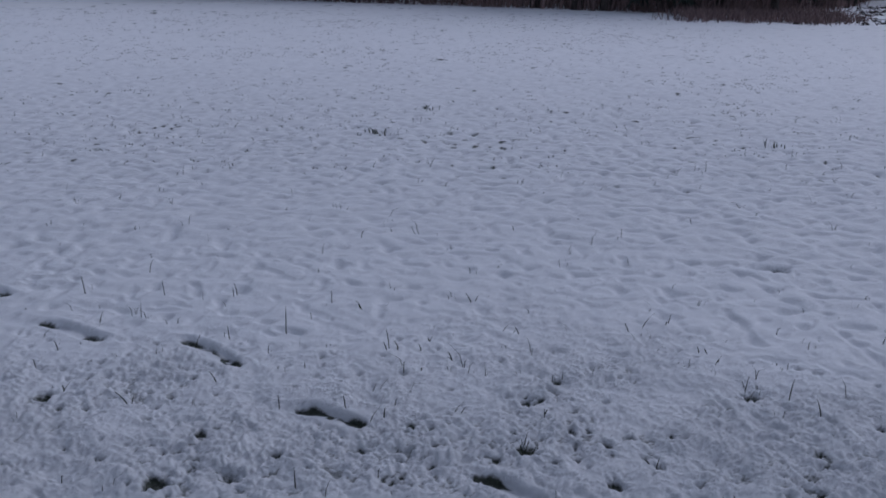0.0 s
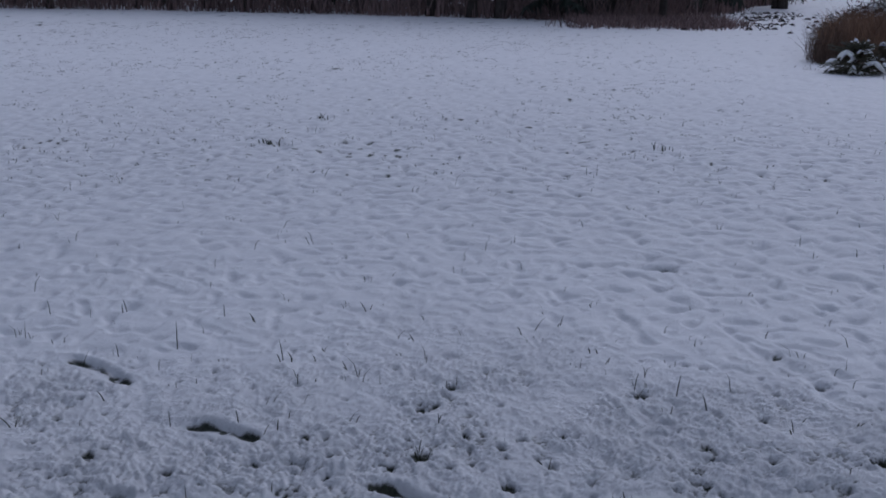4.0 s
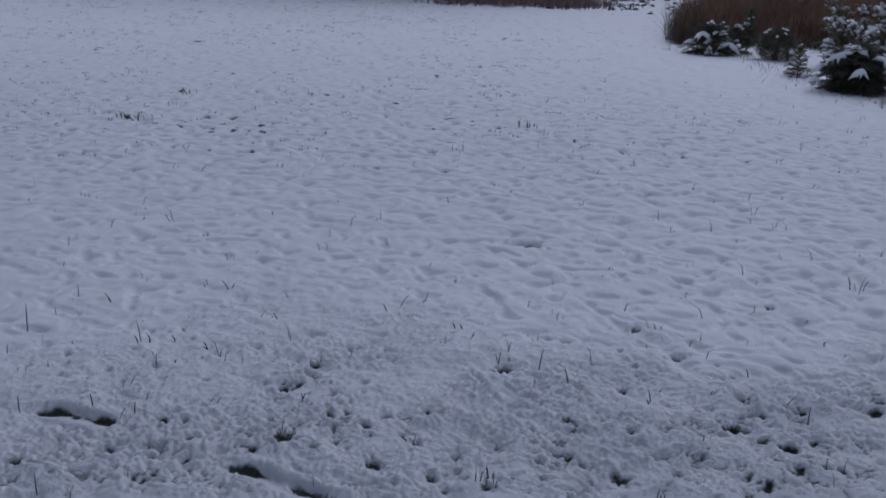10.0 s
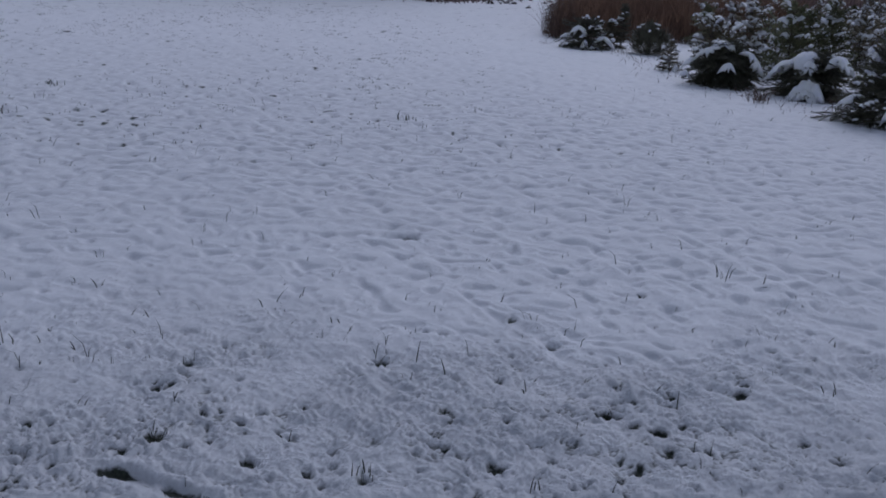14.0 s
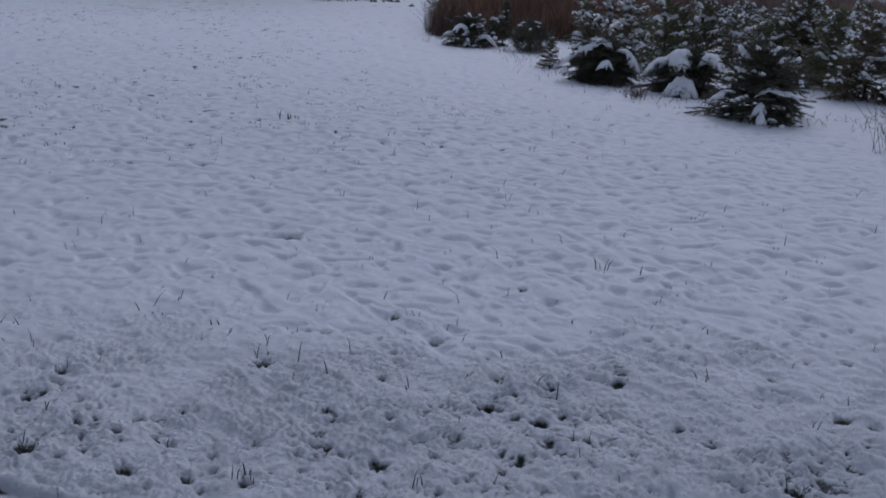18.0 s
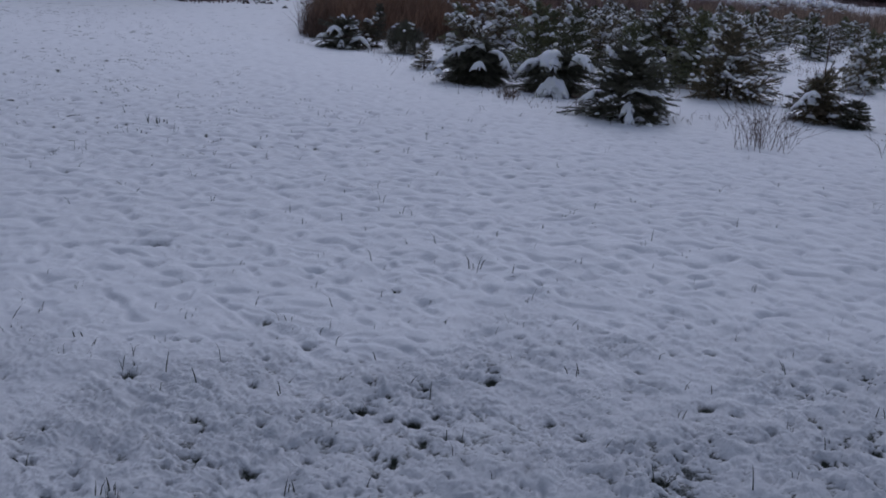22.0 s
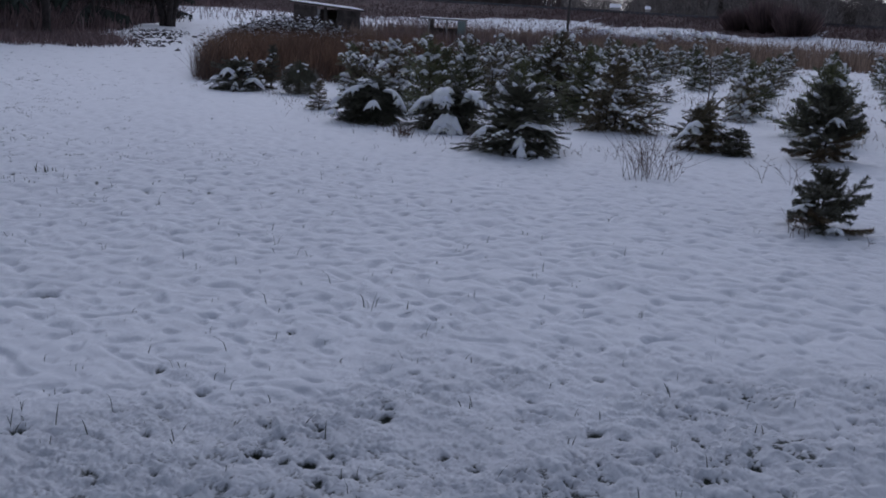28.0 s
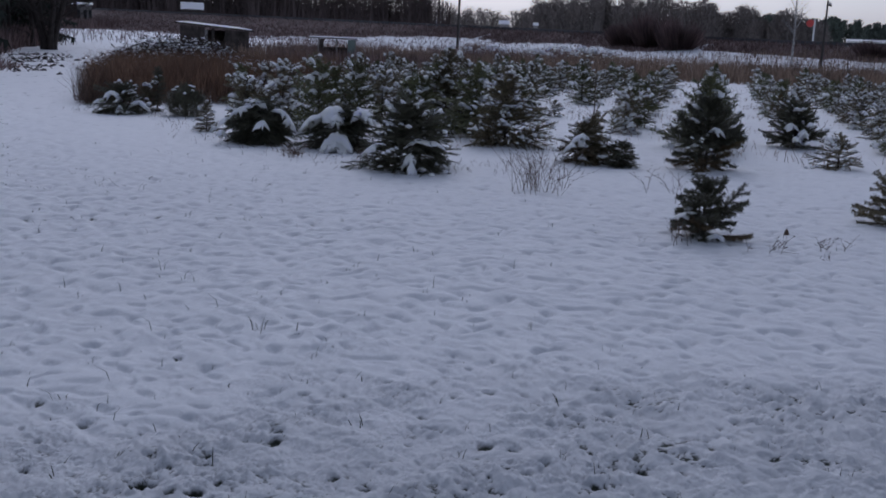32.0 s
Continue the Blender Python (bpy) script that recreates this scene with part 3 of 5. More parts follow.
def build_ground():
    """Rings round the viewer's place, fine where the walk looks, coarser outwards and behind."""
    fine_theta = np.arange(-26, 77, 0.104)
    fine_theta = np.radians(np.concatenate([fine_theta, np.linspace(fine_theta[-1] + 1.4, 332.6, 180 + len(fine_theta) % 2)]))
    rr = [0.12, 0.3, 0.5] + [0.58 + 0.06 * k for k in range(24)]
    while rr[-1] < 6.0:
        rr.append(rr[-1] * (1.0022 if rr[-1] < 4.6 else 1.0030))
    split = len(rr)
    while rr[-1] < 62:
        rr.append(rr[-1] * (1.0033 if rr[-1] < 12 else 1.0046 if rr[-1] < 20 else 1.0075))
    while rr[-1] < 3200:
        rr.append(rr[-1] * 1.14)
    rings, base, count = [], [], 0
    for i, r in enumerate(rr):
        th = fine_theta if i < split else fine_theta[::2]
        rings.append(np.stack([r * np.sin(th), r * np.cos(th), th], 1))
        base.append(count)
        count += len(th)
    pts = np.vstack(rings)
    x, y = pts[:, 0].copy(), pts[:, 1].copy()
    radius = np.hypot(x, y)
    z, thaw_shade, grain = ground_height(x, y)
    # where the mesh is coarser, the snow is drawn smoother
    bearing = np.degrees(pts[:, 2]) % 360
    fine = np.where(bearing < 180, smooth01((77 - bearing) / 2), smooth01((bearing - 333) / 2)) * smooth01((radius - 1.0) / 0.6)
    z *= 0.4 + 0.6 * fine
    thaw_shade = thaw_shade * (0.6 + 0.4 * fine)
    z *= smooth01((radius - 0.3) / 0.8)
    z[radius > 62] *= 0.3
    co = np.vstack([np.stack([x, y, z], 1), [[0, 0, 0]]])
    thaw_shade, grain = np.append(thaw_shade, 0), np.append(grain, 0)
    faces = []
    sizes = []
    for i in range(len(rr) - 1):
        n, m = len(rings[i]), len(rings[i + 1])
        k = np.arange(m)
        k2 = (k + 1) % m
        if n == m:
            f = np.stack([base[i] + k, base[i + 1] + k, base[i + 1] + k2, base[i] + k2], -1)
        else:
            f = np.stack([base[i] + 2 * k, base[i + 1] + k, base[i + 1] + k2, base[i] + (2 * k + 2) % n, base[i] + 2 * k + 1], -1)
        faces.append(f.ravel())
        sizes.append(np.full(m, f.shape[1]))
    n = len(rings[0])
    k = np.arange(n)
    faces.append(np.stack([np.full(n, count), k, (k + 1) % n], -1).ravel())
    sizes.append(np.full(n, 3))
    loops, sizes = np.concatenate(faces), np.concatenate(sizes)
    me = bpy.data.meshes.new("ground")
    me.vertices.add(len(co))
    me.vertices.foreach_set("co", co.ravel())
    me.loops.add(len(loops))
    me.loops.foreach_set("vertex_index", loops.astype(np.int32))
    nf = len(sizes)
    me.polygons.add(nf)
    starts = np.concatenate([[0], np.cumsum(sizes)[:-1]]).astype(np.int32)
    me.polygons.foreach_set("loop_start", starts)
    me.polygons.foreach_set("use_smooth", np.ones(nf, dtype=bool))
    me.update(calc_edges=True)
    me.validate()
    a = me.attributes.new("thaw_shade", "FLOAT", "POINT")
    a.data.foreach_set("value", thaw_shade.astype(np.float32))
    a = me.attributes.new("grain", "FLOAT", "POINT")
    a.data.foreach_set("value", grain.astype(np.float32))
    # depth is distance from the viewer; it drives the painted far brightness
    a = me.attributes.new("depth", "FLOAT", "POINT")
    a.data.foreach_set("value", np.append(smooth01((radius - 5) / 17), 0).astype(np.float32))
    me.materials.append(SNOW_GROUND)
    ob = new("ground", me)
    return tagged(ob, "snow-covered grass field, crumbly and thawing on the near lawn", "snow field", kind="structure")


ground = build_ground()


def zat(x, y):
    z, _, _ = ground_height(np.array([float(x)]), np.array([float(y)]))
    return float(z[0])


def zats(xs, ys):
    return ground_height(np.array(xs, dtype=float), np.array(ys, dtype=float))[0]


# ---------------------------------------------------------------- young firs
def fir_soups(rng, h, w, step=0.02, needle=0.030, droop=0.15, count=60, snow=24, low=0.05, power=0.75, fine=True, rise=0.95, brush=False, ragged=0.55, wild=0.25, every=0, brown=0.0, tuck=0.0):
    trunk, crown, white, dry = Soup(), Soup(), Soup(), Soup()
    lean = (rng.uniform(-0.03, 0.03), rng.uniform(-0.03, 0.03))
    spine = [(lean[0] * h * k / 5, lean[1] * h * k / 5, -0.03 + (h + 0.0) * k / 5) for k in range(6)]
    r0 = 0.010 + 0.012 * h
    trunk.tube(spine, [r0 * (1 - 0.9 * k / 5) for k in range(6)], 6)

    def needles(p, d, side, up, size, every, leaf):
        for a in ((-0.1, 1), (-0.1, -1), (0.9, 1), (0.9, -1), (-0.9, 1), (-0.9, -1))[: 6 if brush else 4 if fine else 3]:
            c, s = math.cos(a[0] + rng.uniform(-0.3, 0.3)), math.sin(a[0])
            tip = p + d * (size * rng.uniform(0.2, 0.8)) + (side * (c * a[1]) + up * s) * (size * rng.uniform(0.5, 1.05))
            leaf.tri(tuple(p - d * every * 0.45), tuple(p + d * every * 0.5), tuple(tip))

    def shoot(p0, d0, length, curl):
        """A bough or twig: its points, bending as it goes."""
        pts, p, d = [p0], p0.copy(), d0.copy()
        n = max(2, int(length / step))
        for _ in range(n):
            d = (d + Vector((0, 0, curl / n))).normalized()
            p = p + d * (length / n)
            pts.append(p.copy())
        return pts, d

    for i in range(count):
        u = ((i + rng.random()) / count) ** 1.05
        leaf = dry if u < brown * rng.uniform(0.5, 1.4) else crown
        z = h * (low + (0.97 - low) * u)
        L = (w / 2) * ((1 - u) ** power) * rng.uniform(0.66, 1.15) + 0.035
        L *= 1 - tuck * max(0.0, 1 - u / 0.22)
        az = i * 2.39996 + rng.uniform(-0.35, 0.35)
        L *= max(0.35, 1 + 1.5 * ragged * noise.noise((1.3 * math.cos(az) + h * 37, 1.3 * math.sin(az) + w * 53, 2.6 * u)))
        el = -0.05 + rise * u ** 1.3 + rng.uniform(-wild, wild) * (0.7 + ragged)
        d0 = Vector((math.cos(az) * math.cos(el), math.sin(az) * math.cos(el), math.sin(el)))
        base = Vector((lean[0] * z, lean[1] * z, z))
        pts, _ = shoot(base, d0, L, -droop * (1 - 0.5 * u) + 0.25 * u + rng.uniform(-0.3, 0.3))
        trunk.tube([tuple(pts[0]), tuple(pts[len(pts) // 2]), tuple(pts[-1])], [0.006 * (0.4 + L), 0.004 * (0.4 + L), 0.0012], 4 if fine else 3)
        side = d0.cross(Vector((0, 0, 1))).normalized()
        up = side.cross(d0)
        m = len(pts)
        for k in range(max(1, m // 6), m):
            needles(pts[k], d0, side, up, needle, step, leaf)
        laden = rng.random() < snow / count * (1.0 if fine else 1.2)
        if laden and el < 0.8:
            # clumps of snow caught on the outer half of the bough
            size = rng.uniform(0.45, 1.1) * (0.62 if fine else 1.0)
            for f in (0.97, 0.80, 0.62, 0.45)[: rng.randint(1, 4)]:
                q = pts[min(m - 1, int(f * (m - 1)))] + side * rng.uniform(-0.04, 0.04)
                white.pad(rng, (q.x, q.y, q.z + (0.036 if fine else 0.060)), (d0.x, d0.y, d0.z - 0.25), (rng.uniform(0.09, 0.17) * size, rng.uniform(0.12, 0.24) * size * (1.0 if fine else 1.25), rng.uniform(0.022, 0.036) * size), 3 if fine else 2, 9 if fine else 8, 0.34)
        # side twigs
        spacing = every or (0.085 if brush else 0.045 if fine else 0.06)
        s = L * 0.22
        flip = 1
        while s < L * 0.95:
            k = min(m - 1, int(s / L * (m - 1)))
            tl = (L - s) * rng.uniform(0.45, 0.8) + 0.04
            td = (d0 * 0.75 + side * flip * rng.uniform(0.6, 0.9) + Vector((0, 0, rng.uniform(-0.45, 0.3)))).normalized()
            tp, _ = shoot(pts[k], td, tl, -droop * 0.5)
            ts = td.cross(Vector((0, 0, 1))).normalized()
            tu = ts.cross(td)
            for q in tp[1:]:
                needles(q, td, ts, tu, needle * 0.9, step, leaf)
            if laden and el < 0.8 and rng.random() < (0.28 if fine else 0.12):
                q = tp[-1]
                white.pad(rng, (q.x, q.y, q.z + 0.008), (td.x, td.y, td.z), (rng.uniform(0.05, 0.10), rng.uniform(0.035, 0.06), rng.uniform(0.016, 0.028)), 2, 7)
            flip = -flip
            s += spacing * rng.uniform(0.7, 1.3)
    return trunk, crown, white, dry


def make_fir(label, seed, h, w, mat=NEEDLE_DARK, group="", caps=(), **kw):
    rng = random.Random(seed)
    t, c, s, dry = fir_soups(rng, h, w, **kw)
    for cap in caps:
        s.cap(rng, *cap)
    ob = empty("fir_tree", Matrix.Identity(4), label, "fir tree", group)
    piece("trunk", t, BARK, ob, "thin brown trunk and boughs")
    piece("crown", c, mat, ob)
    if dry.v:
        piece("browned_foliage", dry, NEEDLE_BROWN, ob, "browned lower boughs")
    if s.v:
        tagged(piece("snow_patch", s, SNOW, ob, "clumps of white snow on the boughs", smooth=True), kind="stuff")
    return ob


def plant(ob, x, y, turn=0.0, scale=1.0):
    ob.matrix_basis = pose(x, y, zat(x, y) - 0.02, 0, 0, turn) @ Matrix.Scale(scale, 4)
    return ob


def plant_copy(ob, x, y, turn, scale):
    c = copy_thing(ob, pose(x, y, zat(x, y) - 0.02, 0, 0, turn))
    c.scale = (scale, scale, scale)
    return c


ROWS_GROUP = "young firs of the plantation"
ALONG, ACROSS = Vector((0.851, 0.526)), Vector((-0.526, 0.851))


def row_place(s, n):
    p = ALONG * s + ACROSS * n
    return p.x, p.y


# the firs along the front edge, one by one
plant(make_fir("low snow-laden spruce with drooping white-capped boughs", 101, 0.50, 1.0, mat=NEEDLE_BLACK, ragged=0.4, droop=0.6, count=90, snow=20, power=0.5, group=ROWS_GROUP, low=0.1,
               caps=((-0.18, -0.2, 0.40, 0.26, 0.12, 0.06), (0.26, -0.2, 0.24, 0.30, 0.13, 0.06), (-0.05, -0.38, 0.16, 0.13, 0.10, 0.07), (0.12, -0.05, 0.44, 0.24, 0.1, 0.05), (-0.38, -0.1, 0.26, 0.22, 0.1, 0.05))), 9.45, 17.35, -29)
plant(make_fir("second snowy spruce behind the low one", 102, 0.5, 0.7, droop=0.35, count=56, snow=14, group=ROWS_GROUP), 10.05, 17.6, 40)
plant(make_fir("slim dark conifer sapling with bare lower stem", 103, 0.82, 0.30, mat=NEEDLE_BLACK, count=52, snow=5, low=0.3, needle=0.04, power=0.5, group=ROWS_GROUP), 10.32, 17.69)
plant(make_fir("tiny frosted fir sapling at the plantation edge", 104, 0.46, 0.36, ragged=0.2, count=44, snow=18, group=ROWS_GROUP, step=0.025), 9.17, 14.15)
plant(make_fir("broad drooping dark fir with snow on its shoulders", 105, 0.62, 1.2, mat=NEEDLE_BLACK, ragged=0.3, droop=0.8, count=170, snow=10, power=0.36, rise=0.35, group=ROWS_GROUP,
               caps=((-0.04, -0.10, 0.60, 0.34, 0.18, 0.05), (-0.26, -0.22, 0.50, 0.30, 0.10, 0.04, 0.5), (0.36, -0.22, 0.46, 0.26, 0.12, 0.05, -0.7), (0.46, -0.30, 0.33, 0.18, 0.10, 0.06, -0.9), (0.06, -0.50, 0.34, 0.18, 0.10, 0.05), (-0.48, -0.2, 0.34, 0.2, 0.1, 0.04, 0.7), (-0.50, -0.30, 0.18, 0.14, 0.10, 0.04))), 9.03, 12.55, -36)
plant(make_fir("fir bowed down under thick white snow caps", 106, 0.60, 1.2, mat=NEEDLE_BLACK, ragged=0.3, droop=0.75, count=160, snow=8, power=0.36, rise=0.35, group=ROWS_GROUP,
               caps=((-0.16, -0.20, 0.54, 0.46, 0.24, 0.09, 0.45), (-0.42, -0.26, 0.42, 0.30, 0.14, 0.06, 0.8), (-0.04, -0.34, 0.47, 0.20, 0.14, 0.07), (0.34, -0.2, 0.54, 0.32, 0.20, 0.08, -0.3), (-0.02, -0.50, 0.20, 0.46, 0.30, 0.14), (-0.05, -0.60, 0.12, 0.34, 0.2, 0.10))), 9.6, 11.4, -40)
plant(make_fir("wide bushy fir with snow-dusted lower boughs", 107, 0.80, 1.28, mat=NEEDLE_BLACK, droop=0.45, count=170, snow=30, ragged=0.55, rise=0.75, wild=0.35, group=ROWS_GROUP, power=0.52,
               caps=((0.04, -0.50, 0.24, 0.16, 0.12, 0.08), (0.06, -0.56, 0.14, 0.12, 0.10, 0.08), (0.10, -0.34, 0.42, 0.26, 0.12, 0.04, 0.3), (-0.40, -0.3, 0.34, 0.26, 0.12, 0.04, 0.4), (0.34, -0.34, 0.40, 0.2, 0.1, 0.03, -0.3))), 9.04, 9.36, -44)
plant(make_fir("lop-sided small fir with brown lower boughs", 108, 0.58, 0.86, wild=0.5, droop=0.4, count=130, snow=36, ragged=0.75, needle=0.034, brown=0.22, power=0.5, rise=0.6, group=ROWS_GROUP,
               caps=((-0.10, -0.30, 0.40, 0.22, 0.12, 0.05, 0.3), (-0.22, -0.36, 0.28, 0.14, 0.10, 0.03, 0.4))), 11.68, 8.66, -53)
plant(make_fir("low dark offshoot at the foot of the lop-sided fir", 118, 0.34, 0.44, mat=NEEDLE_BLACK, droop=0.5, count=70, snow=0, ragged=0.4, power=0.4, rise=0.5, group=ROWS_GROUP), 11.86, 8.22)
plant(make_fir("spreading noble fir with upturned bough tips", 109, 1.0, 1.34, mat=NEEDLE_BLACK, wild=0.32, every=0.07, droop=-0.3, count=70, snow=20, needle=0.052, brush=True, brown=0.16, group=ROWS_GROUP, power=0.72, step=0.018, low=0.10, ragged=0.55, tuck=0.4,
               caps=((0.10, -0.26, 0.60, 0.20, 0.12, 0.05), (-0.12, -0.40, 0.42, 0.16, 0.10, 0.03))), 12.76, 7.48, -60)
plant(make_fir("small dark fir with long uneven upper shoots", 117, 0.47, 0.70, mat=NEEDLE_BLACK, wild=0.45, every=0.055, droop=-0.2, count=46, snow=5, needle=0.042, brush=True, brown=0.06, group=ROWS_GROUP, low=0.06, step=0.018, power=0.5, ragged=0.75,
               caps=((0.12, -0.24, 0.08, 0.16, 0.12, 0.03), (-0.16, -0.18, 0.24, 0.20, 0.1, 0.02, 0.3))), 8.33, 4.71, -60)
plant(make_fir("dark fir with a white snow patch on its side", 111, 0.72, 0.95, mat=NEEDLE_BLACK, droop=0.0, count=90, snow=14, needle=0.042, brush=True, group=ROWS_GROUP, power=0.5,
               caps=((-0.06, -0.36, 0.42, 0.20, 0.12, 0.05), (0.14, -0.40, 0.32, 0.18, 0.12, 0.06), (0.04, -0.46, 0.22, 0.14, 0.10, 0.05), (0.24, -0.34, 0.46, 0.12, 0.10, 0.04))), 16.9, 8.4, -64)
plant(make_fir("low straggly fir with thin bare boughs", 112, 0.46, 0.9, droop=0.1, count=40, snow=14, group=ROWS_GROUP, step=0.022), 14.7, 6.55)
plant(make_fir("small fir at the open end of a row", 113, 0.50, 0.7, droop=0.0, count=44, snow=10, needle=0.040, brush=True, group=ROWS_GROUP), 10.55, 4.0)
plant(make_fir("knee-high fir seedling in the snowy lane", 116, 0.34, 0.4, count=24, snow=8, step=0.025, group=ROWS_GROUP), 17.6, 14.2)
plant(make_fir("full fir with snow-flecked boughs", 114, 1.2, 1.16, droop=0.3, count=150, snow=70, low=0.02, power=0.75, wild=0.4, ragged=0.7, group=ROWS_GROUP), 12.3, 10.75)
plant(make_fir("tall pointed fir, the highest of its row", 115, 1.42, 1.15, droop=0.1, count=120, snow=56, group=ROWS_GROUP), 13.5, 13.3)

# the round clipped-looking juniper
jun = random.Random(55)
juniper = empty("juniper_bush", Matrix.Identity(4), "dense dark round juniper bush with a little snow on top", "bush")
jc, js, jt = Soup(), Soup(), Soup()
jt.tube([(0, 0, -0.02), (0, 0, 0.3)], [0.03, 0.015], 6)
for _ in range(4200):
    d = Vector((jun.gauss(0, 1), jun.gauss(0, 1), jun.gauss(0, 1))).normalized()
    p = Vector((d.x * 0.34, d.y * 0.34, 0.22 + d.z * 0.29)) * jun.uniform(0.8, 1.0) * (1 + 0.35 * noise.noise(d * 2.2))
    p.z = max(p.z, jun.uniform(0.0, 0.1))
    tip = p + (d + Vector((0, 0, 0.9))).normalized() * jun.uniform(0.04, 0.09)
    s = d.cross(Vector((0, 0, 1))).normalized() * 0.011
    jc.tri(tuple(p - s), tuple(p + s), tuple(tip))
for _ in range(8):
    a, r = jun.uniform(0, 6.28), jun.uniform(0.05, 0.27)
    js.pad(jun, (r * math.cos(a), r * math.sin(a), 0.27 + 0.27 * math.sqrt(max(0, 1 - (r / 0.31) ** 2)) + 0.02), (math.cos(a), math.sin(a), -0.3), (0.09, 0.05, 0.018))
piece("trunk", jt, BARK, juniper)
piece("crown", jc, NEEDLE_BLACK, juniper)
tagged(piece("snow_patch", js, SNOW, juniper, "small clumps of snow", smooth=True), kind="stuff")
plant(juniper, 10.28, 16.6)

# the rows behind
row_rng = random.Random(8)
KINDS = [make_fir("young fir dusted with snow, in its row", 201, 1.05, 1.2, wild=0.4, low=0.02, power=0.58, ragged=0.75, count=60, snow=32, step=0.053, needle=0.055, fine=False, group=ROWS_GROUP, droop=0.4),
         make_fir("young fir dusted with snow, in its row", 202, 1.15, 1.2, wild=0.4, low=0.02, power=0.58, ragged=0.75, count=64, snow=34, step=0.053, needle=0.055, fine=False, group=ROWS_GROUP, droop=0.3),
         make_fir("olive-green young spruce with a little snow", 203, 1.10, 1.25, wild=0.4, low=0.02, power=0.58, ragged=0.75, mat=NEEDLE_OLIVE, count=66, snow=18, step=0.053, needle=0.055, fine=False, group=ROWS_GROUP),
         make_fir("bushy young fir with much snow", 204, 0.85, 1.25, wild=0.4, low=0.02, power=0.58, ragged=0.75, count=60, snow=40, step=0.053, needle=0.055, fine=False, group=ROWS_GROUP, droop=0.4),
         make_fir("browning young fir in its row", 205, 1.0, 1.05, wild=0.4, low=0.02, power=0.58, ragged=0.75, mat=NEEDLE_BROWN, count=50, snow=10, step=0.053, needle=0.055, fine=False, group=ROWS_GROUP)]
# plainer growth for the far ends of the rows
FAR_KINDS = [make_fir("young fir dusted with snow, far down its row", 211, 1.05, 1.2, count=44, snow=30, step=0.07, needle=0.065, fine=False, group=ROWS_GROUP),
             make_fir("olive-green young spruce far down its row", 212, 1.1, 1.15, mat=NEEDLE_OLIVE, count=44, snow=16, step=0.07, needle=0.065, fine=False, group=ROWS_GROUP),
             make_fir("bushy snow-dusted fir far down its row", 213, 0.85, 1.25, count=42, snow=32, step=0.07, needle=0.065, fine=False, group=ROWS_GROUP, droop=0.3)]
# offset across, first and last distance along the row
FIR_ROWS = [(-9.7, 24.0, 40), (-8.1, 22.0, 40), (-6.6, 20.0, 41), (-5.0, 18.6, 41), (-3.45, 17.0, 42), (-1.9, 20.6, 42), (-0.36, 16.6, 43), (1.2, 19.4, 42),
            (2.76, 27.2, 41), (3.5, 17.3, 24), (4.32, 16.2, 41), (5.88, 16.4, 40), (7.44, 17.6, 39), (9.0, 20.6, 38), (10.5, 24.0, 37)]
used = set()
for n, s0, s1 in FIR_ROWS:
    s = s0
    while s < s1:
        if s < 27:
            pool, kind = KINDS, row_rng.choice((0, 0, 1, 1, 2, 3, 3)) if row_rng.random() > 0.06 else 4
        else:
            pool, kind = FAR_KINDS, row_rng.choice((0, 0, 1, 2))
        if s < 18.6 and 3.2 < n < 6:
            kind = 2
        x, y = row_place(s + row_rng.uniform(-0.2, 0.2), n + row_rng.uniform(-0.12, 0.12))
        k = row_rng.uniform(0.75, 1.1) * (1.05 if s < 19 and 2.5 < n < 8 else 0.9 if s < 19 else 0.82 if n > 2.5 else 0.74)
        turn = row_rng.uniform(0, 360)
        if pool[kind].name not in used:
            used.add(pool[kind].name)
            plant(pool[kind], x, y, turn, k)
        else:
            plant_copy(pool[kind], x, y, turn, k)
        s += row_rng.choice((0.95, 1.1, 1.2, 1.35)) if 2.5 < n < 8 and s < 30 else row_rng.choice((1.0, 1.1, 1.2, 1.3, 1.9))



# ---------------------------------------------------------------- stems and blades
def stems(soup, rng, xs, ys, zs, low, high, width, lean=0.12):
    for x, y, z in zip(xs, ys, zs):
        h = rng.uniform(low, high)
        a = rng.uniform(0, 6.283)
        lx, ly = rng.gauss(0, lean) * h, rng.gauss(0, lean) * h
        dx, dy = math.cos(a) * width / 2, math.sin(a) * width / 2
        n = len(soup.v)
        soup.v += [(x - dx, y - dy, z - 0.03), (x + dx, y + dy, z - 0.03), (x + dx * 0.8 + lx * 0.4, y + dy * 0.8 + ly * 0.4, z + h * 0.55),
                   (x - dx * 0.8 + lx * 0.4, y - dy * 0.8 + ly * 0.4, z + h * 0.55), (x + lx, y + ly, z + h)]
        soup.f += [(n, n + 1, n + 2, n + 3), (n + 3, n + 2, n + 4)]


def scatter(rng, n, corner, u, v):
    """Places spread over the parallelogram corner + a u + b v."""
    xs, ys = [], []
    for _ in range(n):
        a, b = rng.random(), rng.random()
        xs.append(corner[0] + a * u[0] + b * v[0])
        ys.append(corner[1] + a * u[1] + b * v[1])
    return xs, ys


# brown thicket behind the first firs
rng = random.Random(21)
soup = Soup()
xs, ys = scatter(rng, 12500, (9.75, 19.5), (5.9, -0.9), (4.2, 6.4))
stems(soup, rng, xs, ys, [0.0] * len(xs), 0.45, 1.04, 0.013, 0.30)
tagged(piece("dead_stems", soup, REED), "dense thicket of upright reddish-brown dead stems", "dry thicket", kind="stuff")
# the shaggy green edge of it
soup = Soup()
xs, ys = scatter(rng, 2400, (9.62, 19.3), (0.4, -0.1), (3.0, 5.5))
